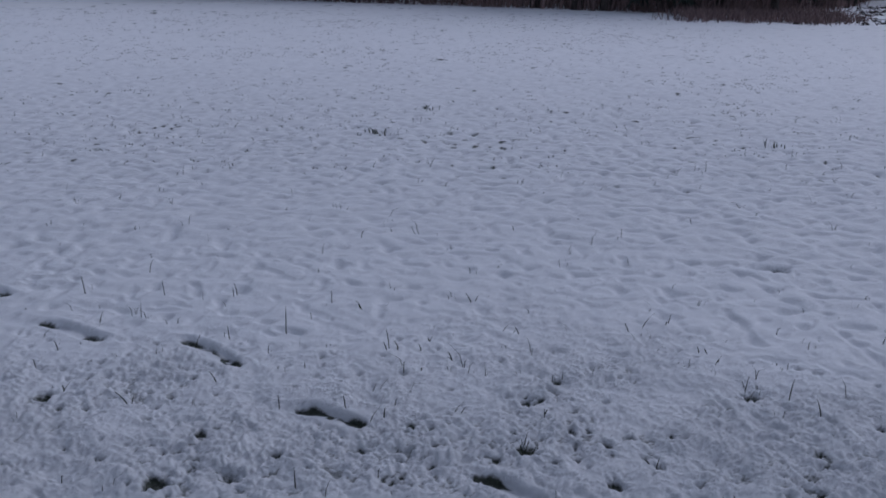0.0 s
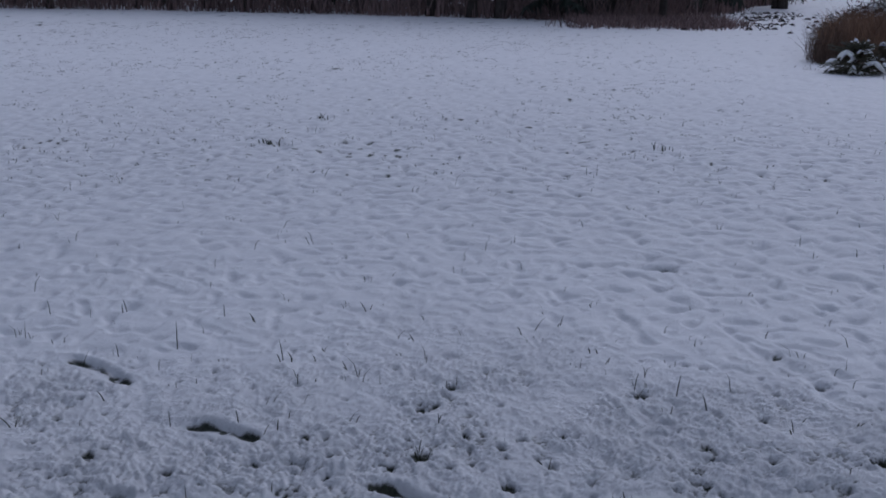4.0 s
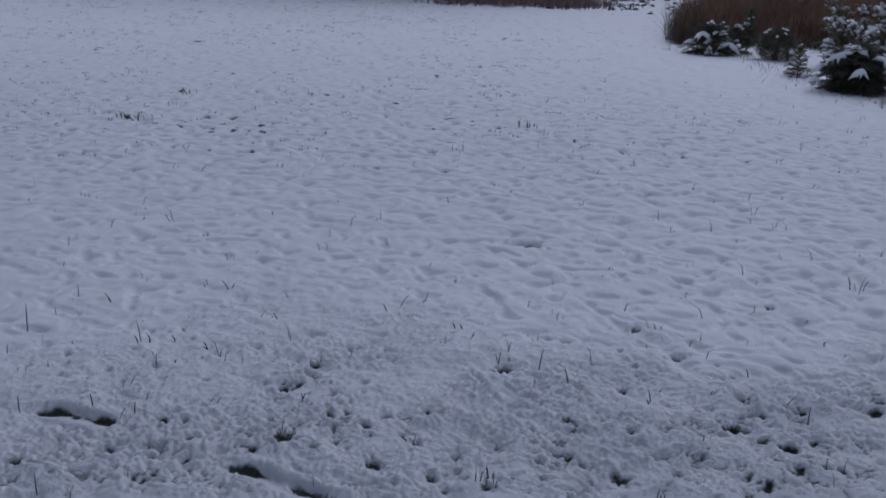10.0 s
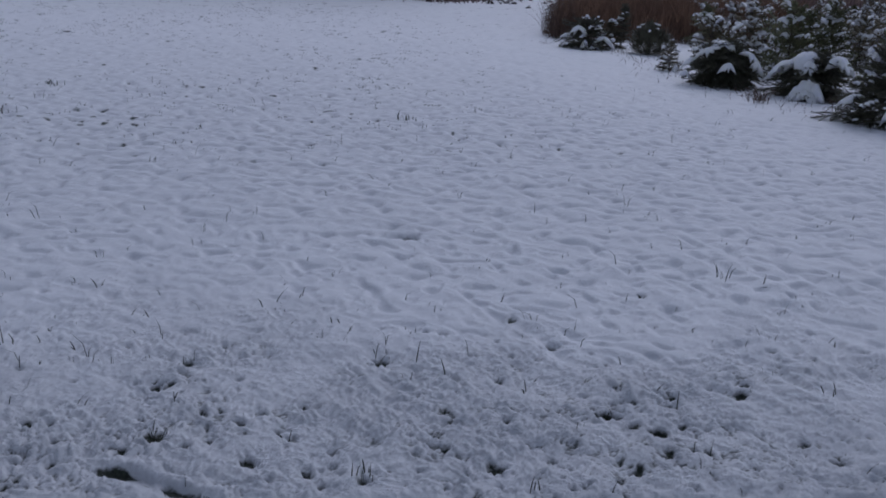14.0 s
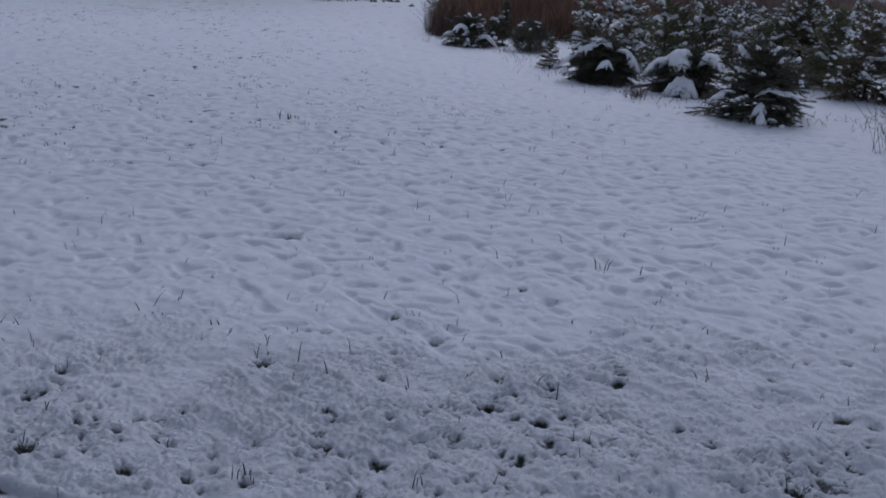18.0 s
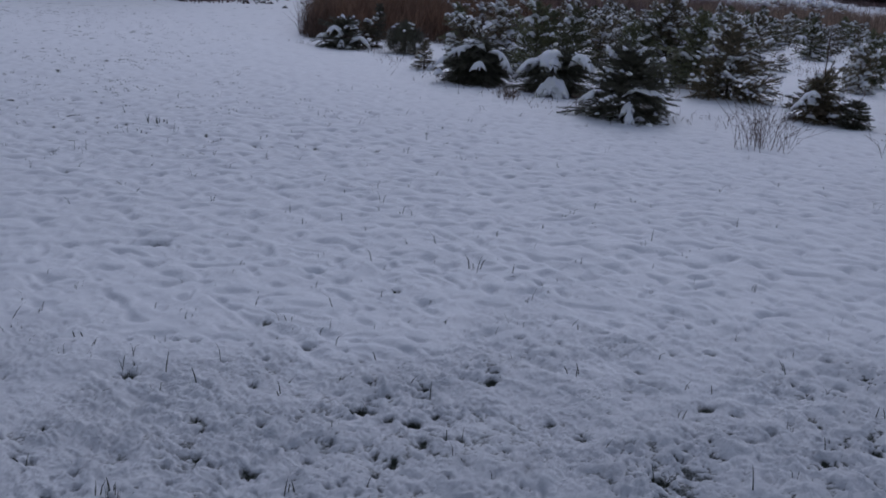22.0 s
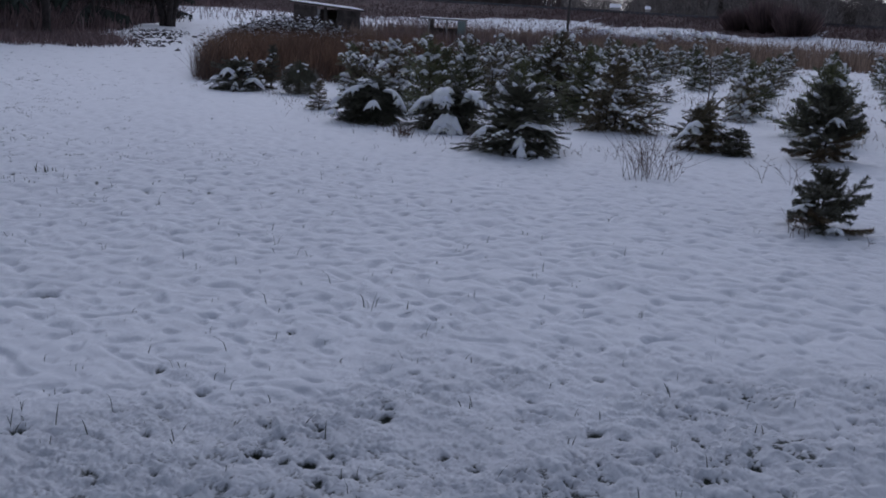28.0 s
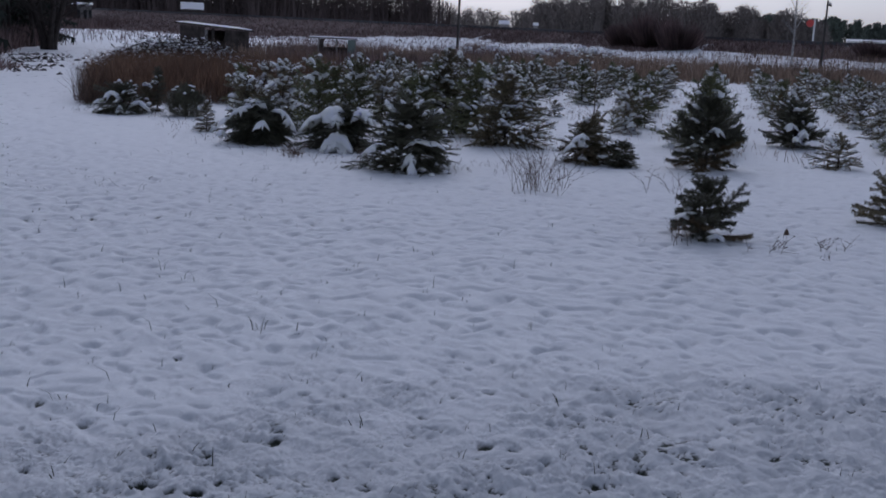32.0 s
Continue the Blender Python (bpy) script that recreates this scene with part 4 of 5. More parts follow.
xs = [x + 0.25 * noise.noise((y * 1.1, 2, 6)) + rng.gauss(0, 0.1) for x, y in zip(xs, ys)]
stems(soup, rng, xs, ys, [0.0] * len(xs), 0.1, 0.75, 0.011, 0.33)
xs, ys = scatter(rng, 1100, (9.8, 19.1), (5.6, -0.9), (0.3, 0.6))
stems(soup, rng, xs, ys, [0.0] * len(xs), 0.1, 0.5, 0.009, 0.6)
tagged(piece("thicket_edge_shrub", soup, TWIG), "shaggy dark twigs along the thicket's edge", "shrub", kind="stuff")
# dry grass standing in the snow between the rows
soup = Soup()
xs, ys = [], []
while len(xs) < 3600:
    s_, n_ = rng.uniform(15, 42), rng.uniform(-9, 6)
    if noise.noise((s_ * 0.5, n_ * 0.8, 4)) > 0.05:
        x, y = row_place(s_, n_)
        xs.append(x)
        ys.append(y)
stems(soup, rng, xs, ys, [0.0] * len(xs), 0.04, 0.18, 0.008, 0.6)
tagged(piece("row_grass", soup, REED), "thin dry grass stalks between the fir rows", "dry grass", kind="stuff")
# twigs and dead grass along the plantation's front edge
soup = Soup()
FRONT = [(9.0, 18.0), (9.9, 16.6), (9.1, 14.2), (8.7, 12.6), (8.9, 11.3), (8.5, 9.6), (9.9, 8.8), (11.3, 8.6)]
xs, ys = [], []
for _ in range(700):
    f = rng.random() * (len(FRONT) - 1)
    i = int(f)
    f -= i
    xs.append(FRONT[i][0] + (FRONT[i + 1][0] - FRONT[i][0]) * f + rng.gauss(0.1, 0.3))
    ys.append(FRONT[i][1] + (FRONT[i + 1][1] - FRONT[i][1]) * f + rng.gauss(0.1, 0.3))
stems(soup, rng, xs, ys, [0.0] * len(xs), 0.02, 0.10, 0.006, 0.9)
tagged(piece("edge_twigs", soup, TWIG), "dry twigs and dead grass at the feet of the firs", "twigs", kind="stuff")
# strip of dead grass beyond the plantation
soup = Soup()
xs, ys = scatter(rng, 25000, (24.0, 37.5), (34.0, -33.0), (8.0, 5.0))
stems(soup, rng, xs, ys, [0.0] * len(xs), 0.30, 0.90, 0.03, 0.2)
tagged(piece("dead_grass_strip", soup, REED_GREY), "strip of tall pale-brown dead grass beyond the firs", "dry grass", kind="stuff")
soup = Soup()
xs, ys = scatter(rng, 12000, (29.0, 49.0), (42.0, -38.0), (19.0, 13.0))
stems(soup, rng, xs, ys, [max(0.0, 0.1 * (x - 64)) for x in xs], 0.2, 0.7, 0.025, 0.25)
tagged(piece("sparse_brush", soup, REED_GREY), "thin bare brush standing in far snow", "brush", kind="stuff")


soup = Soup()
xs, ys = scatter(rng, 1500, (24.0, 58.0), (30.0, -6.0), (34.0, 66.0))
stems(soup, rng, xs, ys, [0.0] * len(xs), 0.2, 0.8, 0.045, 0.5)
tagged(piece("meadow_brush", soup, SCRUB), "thin scattered brown brush on the far snowy meadow", "brush", kind="stuff")
soup = Soup()
xs, ys = [], []
while len(xs) < 4400:
    a, b = rng.random(), rng.random()
    x, y = 24.5 + 17 * a + 4.0 * b, 40.5 - 8 * a + 7.0 * b
    if noise.noise((x * 0.55, y * 0.55, 8)) > 0.12:
        xs.append(x)
        ys.append(y)
stems(soup, rng, xs, ys, [0.0] * len(xs), 0.35, 1.15, 0.020, 0.22)
x2, y2 = scatter(rng, 1500, (24.4, 34.6), (5.4, -3.6), (1.6, 1.4))
stems(soup, rng, x2, y2, [0.0] * len(x2), 0.4, 0.88, 0.022, 0.2)
tagged(piece("dark_brush", soup, SCRUB), "clumps of dark purple-brown brush before the snowy meadow", "brush", kind="stuff")


def blades(soup, rng, places, low, high, width, lean=0.35, many=(1, 1), spread=0.015):
    """Grass blades that stick out of the snow, bent near the tip."""
    xs = [p[0] for p in places]
    ys = [p[1] for p in places]
    for x0, y0, z in zip(xs, ys, zats(xs, ys)):
        for _ in range(rng.randint(*many)):
            x, y = x0 + rng.gauss(0, spread), y0 + rng.gauss(0, spread)
            h = low + (high - low) * rng.random() ** 2
            a = rng.uniform(0, 6.283)
            lx, ly = rng.gauss(0, lean) * h, rng.gauss(0, lean) * h
            dx, dy = math.cos(a) * width / 2, math.sin(a) * width / 2
            n = len(soup.v)
            soup.v += [(x - dx, y - dy, z - 0.03), (x + dx, y + dy, z - 0.03), (x + dx * 0.8 + lx * 0.35, y + dy * 0.8 + ly * 0.35, z + h * 0.6),
                       (x - dx * 0.8 + lx * 0.35, y - dy * 0.8 + ly * 0.35, z + h * 0.6), (x + lx * 1.2, y + ly * 1.2, z + h)]
            soup.f += [(n, n + 1, n + 2, n + 3), (n + 3, n + 2, n + 4)]


rng = random.Random(31)
soup = Soup()
near_places, field_places, far_places = [], [], []
while len(near_places) < 240:
    p = (rng.uniform(-2.4, 5.2), rng.uniform(1.2, 5.2))
    near_places.append(p)
while len(field_places) < 420:
    p = (rng.uniform(-5, 9.5), rng.uniform(3.5, 12))
    if rng.random() < 1.0 - 0.75 * float(smooth01(np.array((p[0] - 3.0 - 0.19 * p[1]) / 3.0))):
        field_places.append(p)
while len(far_places) < 4200:
    y = 8 + 24 * rng.random() ** 0.8
    p = (rng.uniform(-0.42 * y - 1, 0.19 * y + 5.5), y)
    if rng.random() < (0.12 + 1.2 * max(0, noise.noise((p[0] * 0.35, p[1] * 0.35, 2))) + 0.9 * max(0, noise.noise((p[0] * 1.6, p[1] * 1.1, 5)))) * (1.0 - 0.92 * float(smooth01(np.array((p[0] - 2.2 - 0.16 * p[1]) / 3.0)))):
        far_places.append(p)
# the blades that stand out on the lawn: place, sideways lean, height
BLADES_WEST = [(-1.65, 5.02, -0.015, 0.097), (-1.55, 4.26, -0.016, 0.071), (-1.47, 4.62, 0.019, 0.054), (-1.39, 3.8, 0.048, 0.064), (-1.25, 4.99, -0.009, 0.079), (-1.11, 3.67, -0.043, 0.057),
               (-0.97, 4.3, 0.031, 0.094), (-0.89, 5.0, -0.015, 0.063), (-0.84, 4.42, -0.008, 0.076), (-0.81, 3.89, -0.026, 0.051), (-0.59, 4.46, 0.0, 0.150), (-0.53, 3.65, -0.004, 0.06),
               (-0.41, 3.03, -0.002, 0.062), (-0.28, 3.65, -0.007, 0.047), (-0.26, 4.79, -0.028, 0.06), (-0.18, 3.5, 0.036, 0.069), (-0.15, 3.81, 0.03, 0.044), (-0.13, 3.54, 0.004, 0.058),
               (-0.12, 4.26, -0.015, 0.108), (-0.09, 3.69, 0.007, 0.041), (-0.08, 4.27, -0.02, 0.035), (0.02, 4.26, -0.012, 0.04), (0.06, 4.37, 0.015, 0.036), (0.14, 3.62, 0.033, 0.054)]
BLADES_MIDDLE = [(0.15, 4.18, -0.017, 0.045), (0.28, 4.94, -0.028, 0.046), (0.36, 3.27, -0.01, 0.033), (0.37, 3.3, 0.01, 0.055), (0.39, 3.23, 0.02, 0.06), (0.4, 4.49, 0.034, 0.042),
                 (0.47, 3.53, -0.004, 0.053), (0.47, 4.47, -0.018, 0.034), (0.81, 3.17, 0.01, 0.043), (0.98, 4.49, -0.019, 0.049), (0.99, 2.86, -0.009, 0.061), (1.06, 4.25, 0.025, 0.027),
                 (1.06, 4.56, 0.054, 0.087), (1.19, 4.59, 0.014, 0.059), (1.24, 4.23, -0.008, 0.036), (1.27, 4.08, 0.025, 0.04), (1.33, 3.85, 0.012, 0.09), (1.46, 3.71, 0.012, 0.101),
                 (1.47, 2.62, 0.009, 0.06), (1.51, 2.63, -0.011, 0.036), (1.53, 3.56, -0.018, 0.079), (1.73, 2.55, 0.015, 0.041), (1.79, 3.35, -0.011, 0.048), (1.88, 3.46, 0.03, 0.042)]
BLADES_EAST = [(2.01, 3.09, 0.004, 0.047), (2.07, 3.37, 0.035, 0.025), (2.14, 4.4, 0.014, 0.045), (2.3, 3.07, 0.0, 0.08), (2.31, 3.23, 0.035, 0.05), (2.32, 3.54, -0.012, 0.034),
               (2.65, 2.18, -0.016, 0.066), (2.65, 2.43, 0.032, 0.057), (2.87, 3.84, 0.022, 0.029), (2.91, 1.97, -0.015, 0.09), (3.03, 3.05, 0.0, 0.04), (3.06, 3.07, -0.017, 0.046),
               (3.12, 2.51, 0.012, 0.038), (3.42, 2.07, -0.012, 0.05), (3.42, 3.55, 0.028, 0.045), (3.43, 2.65, -0.007, 0.04), (3.59, 4.32, 0.047, 0.02), (3.65, 4.35, 0.006, 0.051),
               (3.88, 2.18, 0.008, 0.063), (3.89, 2.65, -0.021, 0.052), (3.94, 2.7, -0.027, 0.044), (4.3, 2.27, 0.005, 0.053), (4.37, 2.57, 0.028, 0.02)]


def lone_blade(soup, rng, x, y, lean, h):
    """One bent grass blade that leans across the line of sight."""
    z, d = zat(x, y), math.hypot(x, y)
    sx, sy = y / d, -x / d
    back = rng.uniform(-0.02, 0.03)
    w = rng.uniform(0.0016, 0.0026)
    n = len(soup.v)
    for f, k in ((-0.2, 1.0), (0.35, 0.95), (0.7, 0.7), (1.0, 0.12)):
        bx, by = x + sx * lean * f * (0.7 + 0.3 * f) + x / d * back * f, y + sy * lean * f * (0.7 + 0.3 * f) + y / d * back * f
        hz = z + h * (f - 0.12 * f * f)
        soup.v += [(bx - sx * w * k, by - sy * w * k, hz), (bx + sx * w * k, by + sy * w * k, hz + 0.002)]
    soup.f += [(n + 2 * i, n + 2 * i + 1, n + 2 * i + 3, n + 2 * i + 2) for i in range(3)]


for x, y, lean, h in BLADES_WEST + BLADES_MIDDLE + BLADES_EAST:
    lone_blade(soup, rng, x, y, lean, h)
    if rng.random() < 0.35:
        lone_blade(soup, rng, x + rng.uniform(-0.03, 0.03), y + rng.uniform(-0.03, 0.03), rng.uniform(-0.02, 0.02), h * rng.uniform(0.4, 0.7))
blades(soup, rng, near_places, 0.01, 0.055, 0.003, 0.6, (1, 2))
blades(soup, rng, field_places, 0.015, 0.085, 0.0036, 0.7, (1, 3))
tagged(piece("grass_blades", soup, GRASS), "single dark grass blades poking through the snow", "grass", kind="stuff")


soup = Soup()
blades(soup, rng, far_places, 0.003, 0.020, 0.007, 2.2, (2, 6), 0.035)
tagged(piece("grass_tips", soup, GRASS_PALE), "short grey-green grass tips just showing through far snow", "grass", kind="stuff")


def tuft(label, x, y, seed, n, low, high, width=0.005, spread=0.04, mat=GRASS, name="grass_tuft", category="grass tuft"):
    r = random.Random(seed)
    s = Soup()
    stems(s, r, [r.gauss(0, spread) for _ in range(n)], [r.gauss(0, spread) for _ in range(n)], [0.0] * n, low, high, width, 0.4)
    ob = piece(name, s, mat)
    ob.matrix_basis = pose(x, y, zat(x, y))
    return tagged(ob, label, category, kind="stuff")


tuft("clump of dark grass sticking out of the snow", 3.41, 9.66, 1, 14, 0.03, 0.08, 0.010, 0.055)
tuft("matted dark grass in a hole in the snow", 2.06, 5.61, 16, 40, 0.004, 0.03, 0.006, 0.026)
tuft("tiny dark withered clump in the snow", 2.91, 4.37, 17, 16, 0.01, 0.035, 0.005, 0.010)
tuft("dark grass clump in the open snowfield", 0.22, 11.88, 2, 22, 0.02, 0.08, 0.012, 0.05)
tuft("dark grass clump in the open snowfield", -0.32, 10.17, 3, 22, 0.02, 0.07, 0.011, 0.07)
tuft("thin tuft of grass in crumbly snow", 0.37, 3.28, 4, 16, 0.02, 0.06, 0.004, 0.02)
tuft("thin tuft of grass in crumbly snow", 1.33, 3.80, 5, 12, 0.02, 0.07, 0.004, 0.03)
tuft("matted dark grass showing in a thawed patch", 2.01, 3.10, 11, 26, 0.01, 0.05, 0.004, 0.03)
tuft("matted dark grass showing in a thawed patch", 2.64, 2.15, 12, 30, 0.01, 0.06, 0.004, 0.035)
tuft("matted dark grass showing in a thawed patch", 1.44, 2.84, 13, 16, 0.01, 0.04, 0.004, 0.02)
tuft("small tuft of grass in a thawed pit", 0.98, 2.83, 14, 10, 0.02, 0.05, 0.004, 0.02)
tuft("matted green grass at the end of a print", 0.47, 2.83, 15, 40, 0.005, 0.025, 0.004, 0.04)
tuft("thin tuft of grass in crumbly snow", 3.5, 4.5, 7, 8, 0.05, 0.10, 0.005)
tuft("small dark withered weed in the snow", 8.55, 11.04, 8, 30, 0.05, 0.16, 0.012, 0.06, TWIG, "withered_weed", "weed")


# dried weeds
def weed(label, x, y, seed, n, low, high, spread):
    r = random.Random(seed)
    ob = empty("dried_weed", pose(x, y, zat(x, y)), label, "weed")
    twigs = Soup()
    for k in range(n):
        s = Soup()
        bx, by, h = r.gauss(0, spread), r.gauss(0, spread), r.uniform(low, high)
        lx, ly = r.gauss(0, 0.6) * h, r.gauss(0, 0.6) * h
        pts = [(bx, by, -0.03), (bx + lx * 0.3, by + ly * 0.3, h * 0.5), (bx + lx, by + ly, h)]
        s.tube(pts, [0.0024, 0.0018, 0.001], 4)
        for _ in range(r.randint(3, 7)):
            f = r.uniform(0.3, 0.97)
            g = 0.3 * f / 0.5 if f < 0.5 else 0.3 + 0.7 * (f - 0.5) / 0.5
            p = Vector((bx + lx * g, by + ly * g, h * f))
            q = p + Vector((r.gauss(0, 0.05) + 0.1 * lx, r.gauss(0, 0.05) + 0.1 * ly, r.uniform(-0.01, 0.10)))
            twigs.tube([tuple(p), tuple(q)], [0.0020, 0.0010], 3)
            if r.random() < 0.25:
                twigs.pad(r, tuple(q), (1, 0, 0), (0.012, 0.011, 0.009), 2, 5)
        piece("stem", s, TWIG, ob)
    tagged(piece("side_twigs", twigs, TWIG, ob, "fine side twigs with small seed heads"), kind="stuff")
    return ob


weed("cluster of tall dried brown weed stalks", 9.0, 7.3, 61, 38, 0.10, 0.58, 0.15)
weed("dried weed stalks beside the small fir", 9.5, 7.6, 62, 14, 0.25, 0.6, 0.13)
weed("small brown dried weed before the bowed fir", 8.40, 10.86, 70, 16, 0.06, 0.17, 0.05)
weed("dry twigs in the snow before the bushy fir", 9.03, 10.15, 71, 9, 0.06, 0.24, 0.10)
weed("low dry twigs round the foot of the fir", 7.92, 4.68, 63, 7, 0.06, 0.18, 0.08)
weed("low dry twigs between two firs", 10.2, 5.9, 64, 12, 0.1, 0.35, 0.3)
weed("bent dry weed stalk with dark seed heads", 8.7, 3.72, 65, 4, 0.04, 0.10, 0.06)
weed("few dry twigs lying in the snow", 8.2, 3.95, 66, 6, 0.03, 0.08, 0.15)
weed("thin dry twigs by the bowed fir", 9.5, 9.9, 67, 10, 0.06, 0.2, 0.2)
weed("thin dry twigs by the drooping fir", 9.3, 13.3, 68, 10, 0.08, 0.3, 0.25)
weed("dry grass stalks between the fir rows", 17.5, 13.6, 69, 12, 0.2, 0.5, 0.5)
clod = Soup()
clod.pad(random.Random(4), (0, 0, -0.01), (1, 0, 0), (0.06, 0.045, 0.07), 3, 7)
ob = piece("dark_stub", clod, TWIG)
ob.matrix_basis = pose(9.07, 4.3, zat(9.07, 4.3), 0, 0, 30)
tagged(ob, "small dark broken stub in the snow", "stub")
stake = Soup()
stake.tube([(0, 0, -0.05), (0.01, 0, 0.6), (0.0, 0.01, 1.15)], [0.012, 0.010, 0.004], 5)
ob = piece("thin_stem", stake, TWIG)
ob.matrix_basis = pose(14.4, 10.7, 0)
tagged(ob, "thin bare sapling stem between the firs", "sapling")


# ---------------------------------------------------------------- brush pile, woods
def brush_pile(x, y, length, depth, height, seed, turn):
    r = random.Random(seed)
    ob = empty("brush_pile", pose(x, y, 0, 0, 0, turn), "long heap of cut branches dusted with snow", "brush pile")
    b, s = Soup(), Soup()
    for _ in range(int(300 * length)):
        u, v = r.uniform(-1, 1), r.uniform(-1, 1)
        top = height * (1 - u * u) ** 0.6 * (1 - 0.7 * v * v) * r.uniform(0.65, 1.0)
        c = Vector((u * length / 2, v * depth / 2, top))
        d = Vector((r.gauss(0, 1), r.gauss(0, 0.6), r.gauss(0, 0.4))).normalized() * r.uniform(0.08, 0.30)
        b.tube([tuple(c - d), tuple(c + Vector((0, 0, 0.03))), tuple(c + d)], [0.014, 0.011, 0.004], 4)
        if r.random() < 0.6:
            s.pad(r, tuple(c + Vector((0, 0, 0.02))), tuple(d), (r.uniform(0.06, 0.22), r.uniform(0.04, 0.08), 0.025), 2, 6)
    core = Soup()
    core.pad(r, (0, 0, -0.1), (1, 0, 0), (length, depth, height * 0.75), 4, 14)
    piece("core", core, BARK_DARK, ob, "dark tangle inside the heap")
    tagged(piece("branch_tangle", b, BARK, ob), kind="stuff")
    tagged(piece("snow_patch", s, SNOW, ob, "snow lying on the branches", smooth=True), kind="stuff")
    return ob


brush_pile(16.5, 27.3, 5.0, 2.2, 1.22, 71, -6)


def debris(x, y, seed, n, spread):
    r = random.Random(seed)
    ob = empty("fallen_branches", pose(x, y, 0), "dark fallen branches half buried in snow", "branches")
    for _ in range(n):
        s = Soup()
        c = Vector((r.gauss(0, spread), r.gauss(0, spread * 0.7), 0.03))
        d = Vector((r.gauss(0, 1), r.gauss(0, 0.6), r.uniform(-0.1, 0.5))).normalized() * r.uniform(0.04, 0.15)
        s.tube([tuple(c - d), tuple(c + Vector((r.gauss(0, 0.03), 0, 0.03))), tuple(c + d)], [0.014, 0.012, 0.005], 5)
        if r.random() < 0.4:
            clump = Soup()
            clump.pad(r, (c.x, c.y, 0.0), (d.x, d.y, 0), (r.uniform(0.10, 0.28), r.uniform(0.06, 0.18), r.uniform(0.03, 0.07)), 3, 9)
            piece("litter_clump", clump, BARK_DARK, ob, "dark clump of twigs and leaf litter")
        piece("branch", s, BARK_DARK, ob)
    return ob


debris(18.3, 40.5, 75, 44, 1.4)
debris(14.2, 34.0, 76, 44, 1.3)
debris(13.0, 31.4, 77, 34, 1.0)
debris(17.2, 38.6, 78, 30, 1.1)
debris(16.0, 37.0, 79, 26, 1.2)
debris(18.8, 42.6, 80, 30, 1.0)


def wood_tree(seed, label, h, trunk_r, spruce, stems_n=1, splay=0.0):
    r = random.Random(seed)
    ob = empty("forest_tree", Matrix.Identity(4), label, "tree", "trees of the wood")
    t, c = Soup(), Soup()
    for k in range(stems_n):
        a = k * 6.283 / stems_n + r.uniform(0, 1)
        dx, dy = math.cos(a) * splay, math.sin(a) * splay
        pts = [(dx * 0.1, dy * 0.1, -0.1), (dx * 0.12 + r.gauss(0, .02), dy * 0.12, 0.4), (dx * 0.45, dy * 0.45, h * 0.3), (dx + r.gauss(0, .15), dy + r.gauss(0, .15), h * 0.65), (dx * 1.5, dy * 1.5, h)]
        t.tube(pts, [trunk_r * 1.35, trunk_r, trunk_r * 0.8, trunk_r * 0.5, 0.02], 8)
        for _ in range(34):
            f = r.uniform(0.08, 0.97)
            z = f * h
            b = Vector((dx * f * 1.5, dy * f * 1.5, z))
            aa = r.uniform(0, 6.283)
            L = (0.5 + 2.2 * (1 - f)) * r.uniform(0.5, 1.1) * (0.9 if spruce else 1.3)
            e = b + Vector((math.cos(aa) * L, math.sin(aa) * L, (-0.25 if spruce else 0.55) * L))
            t.tube([tuple(b), tuple((b + e) / 2 + Vector((0, 0, 0.08))), tuple(e)], [0.035, 0.022, 0.006], 4)
            for _ in range(34 if spruce else 16):
                g = r.uniform(0.15, 1.0)
                p = b.lerp(e, g)
                if spruce:
                    q = p + Vector((r.gauss(0, 0.22), r.gauss(0, 0.22), -r.uniform(0.15, 0.5)))
                    w = 0.07
                else:
                    q = p + Vector((r.gauss(0, 0.25), r.gauss(0, 0.25), r.uniform(0.0, 0.5)))
                    w = 0.012
                c.tri(tuple(p + Vector((w, 0, 0))), tuple(p - Vector((w, -w, 0))), tuple(q))
    piece("trunk", t, BARK_DARK, ob, "dark tapering trunk with bare boughs")
    piece("crown", c, SPRUCE if spruce else BARK_DARK, ob)
    return ob


WOOD = [wood_tree(301, "dark spruce at the wood's edge", 8.5, 0.15, True), wood_tree(302, "dark spruce at the wood's edge", 7.5, 0.12, True),
        wood_tree(303, "bare dark trunk in the wood", 9, 0.16, False), wood_tree(304, "bare dark trunk in the wood", 8, 0.11, False)]
splayed = wood_tree(305, "several-stemmed bare tree leaning apart at the wood's end", 10, 0.14, False, 5, 2.2)
splayed.matrix_basis = pose(22.6, 49.5, 0, 0, 0, 20)
wr = random.Random(17)
# the wood's edge: far point to near corner
EDGE = [(-34, 42), (-14, 40.2), (-6.4, 40.2), (1.3, 38.2), (7.0, 36.2), (11.5, 34.6), (17.6, 43.0), (21.8, 51.5), (26.4, 57.0), (27.8, 65.0)]


def edge_point(f):
    f *= len(EDGE) - 1
    i = min(int(f), len(EDGE) - 2)
    (x0, y0), (x1, y1) = EDGE[i], EDGE[i + 1]
    f -= i
    return x0 + (x1 - x0) * f, y0 + (y1 - y0) * f


seen_kinds = set()
for row in range(5):
    for k in range(30):
        ex, ey = edge_point((k + wr.uniform(0.1, 0.9)) / 30)
        x, y = ex - row * 0.3 + wr.uniform(-0.5, 0.5), ey + 0.8 + row * 2.4 + wr.uniform(-0.6, 0.6)
        kind = wr.choice((0, 1, 2, 3, 0) if row else (0, 1, 2, 3, 3))
        m = pose(x, y, 0, 0, 0, wr.uniform(0, 360))
        if kind in seen_kinds:
            c = copy_thing(WOOD[kind], m)
            k2 = wr.uniform(0.8, 1.2)
            c.scale = (k2, k2, k2)
        else:
            seen_kinds.add(kind)
            WOOD[kind].matrix_basis = m
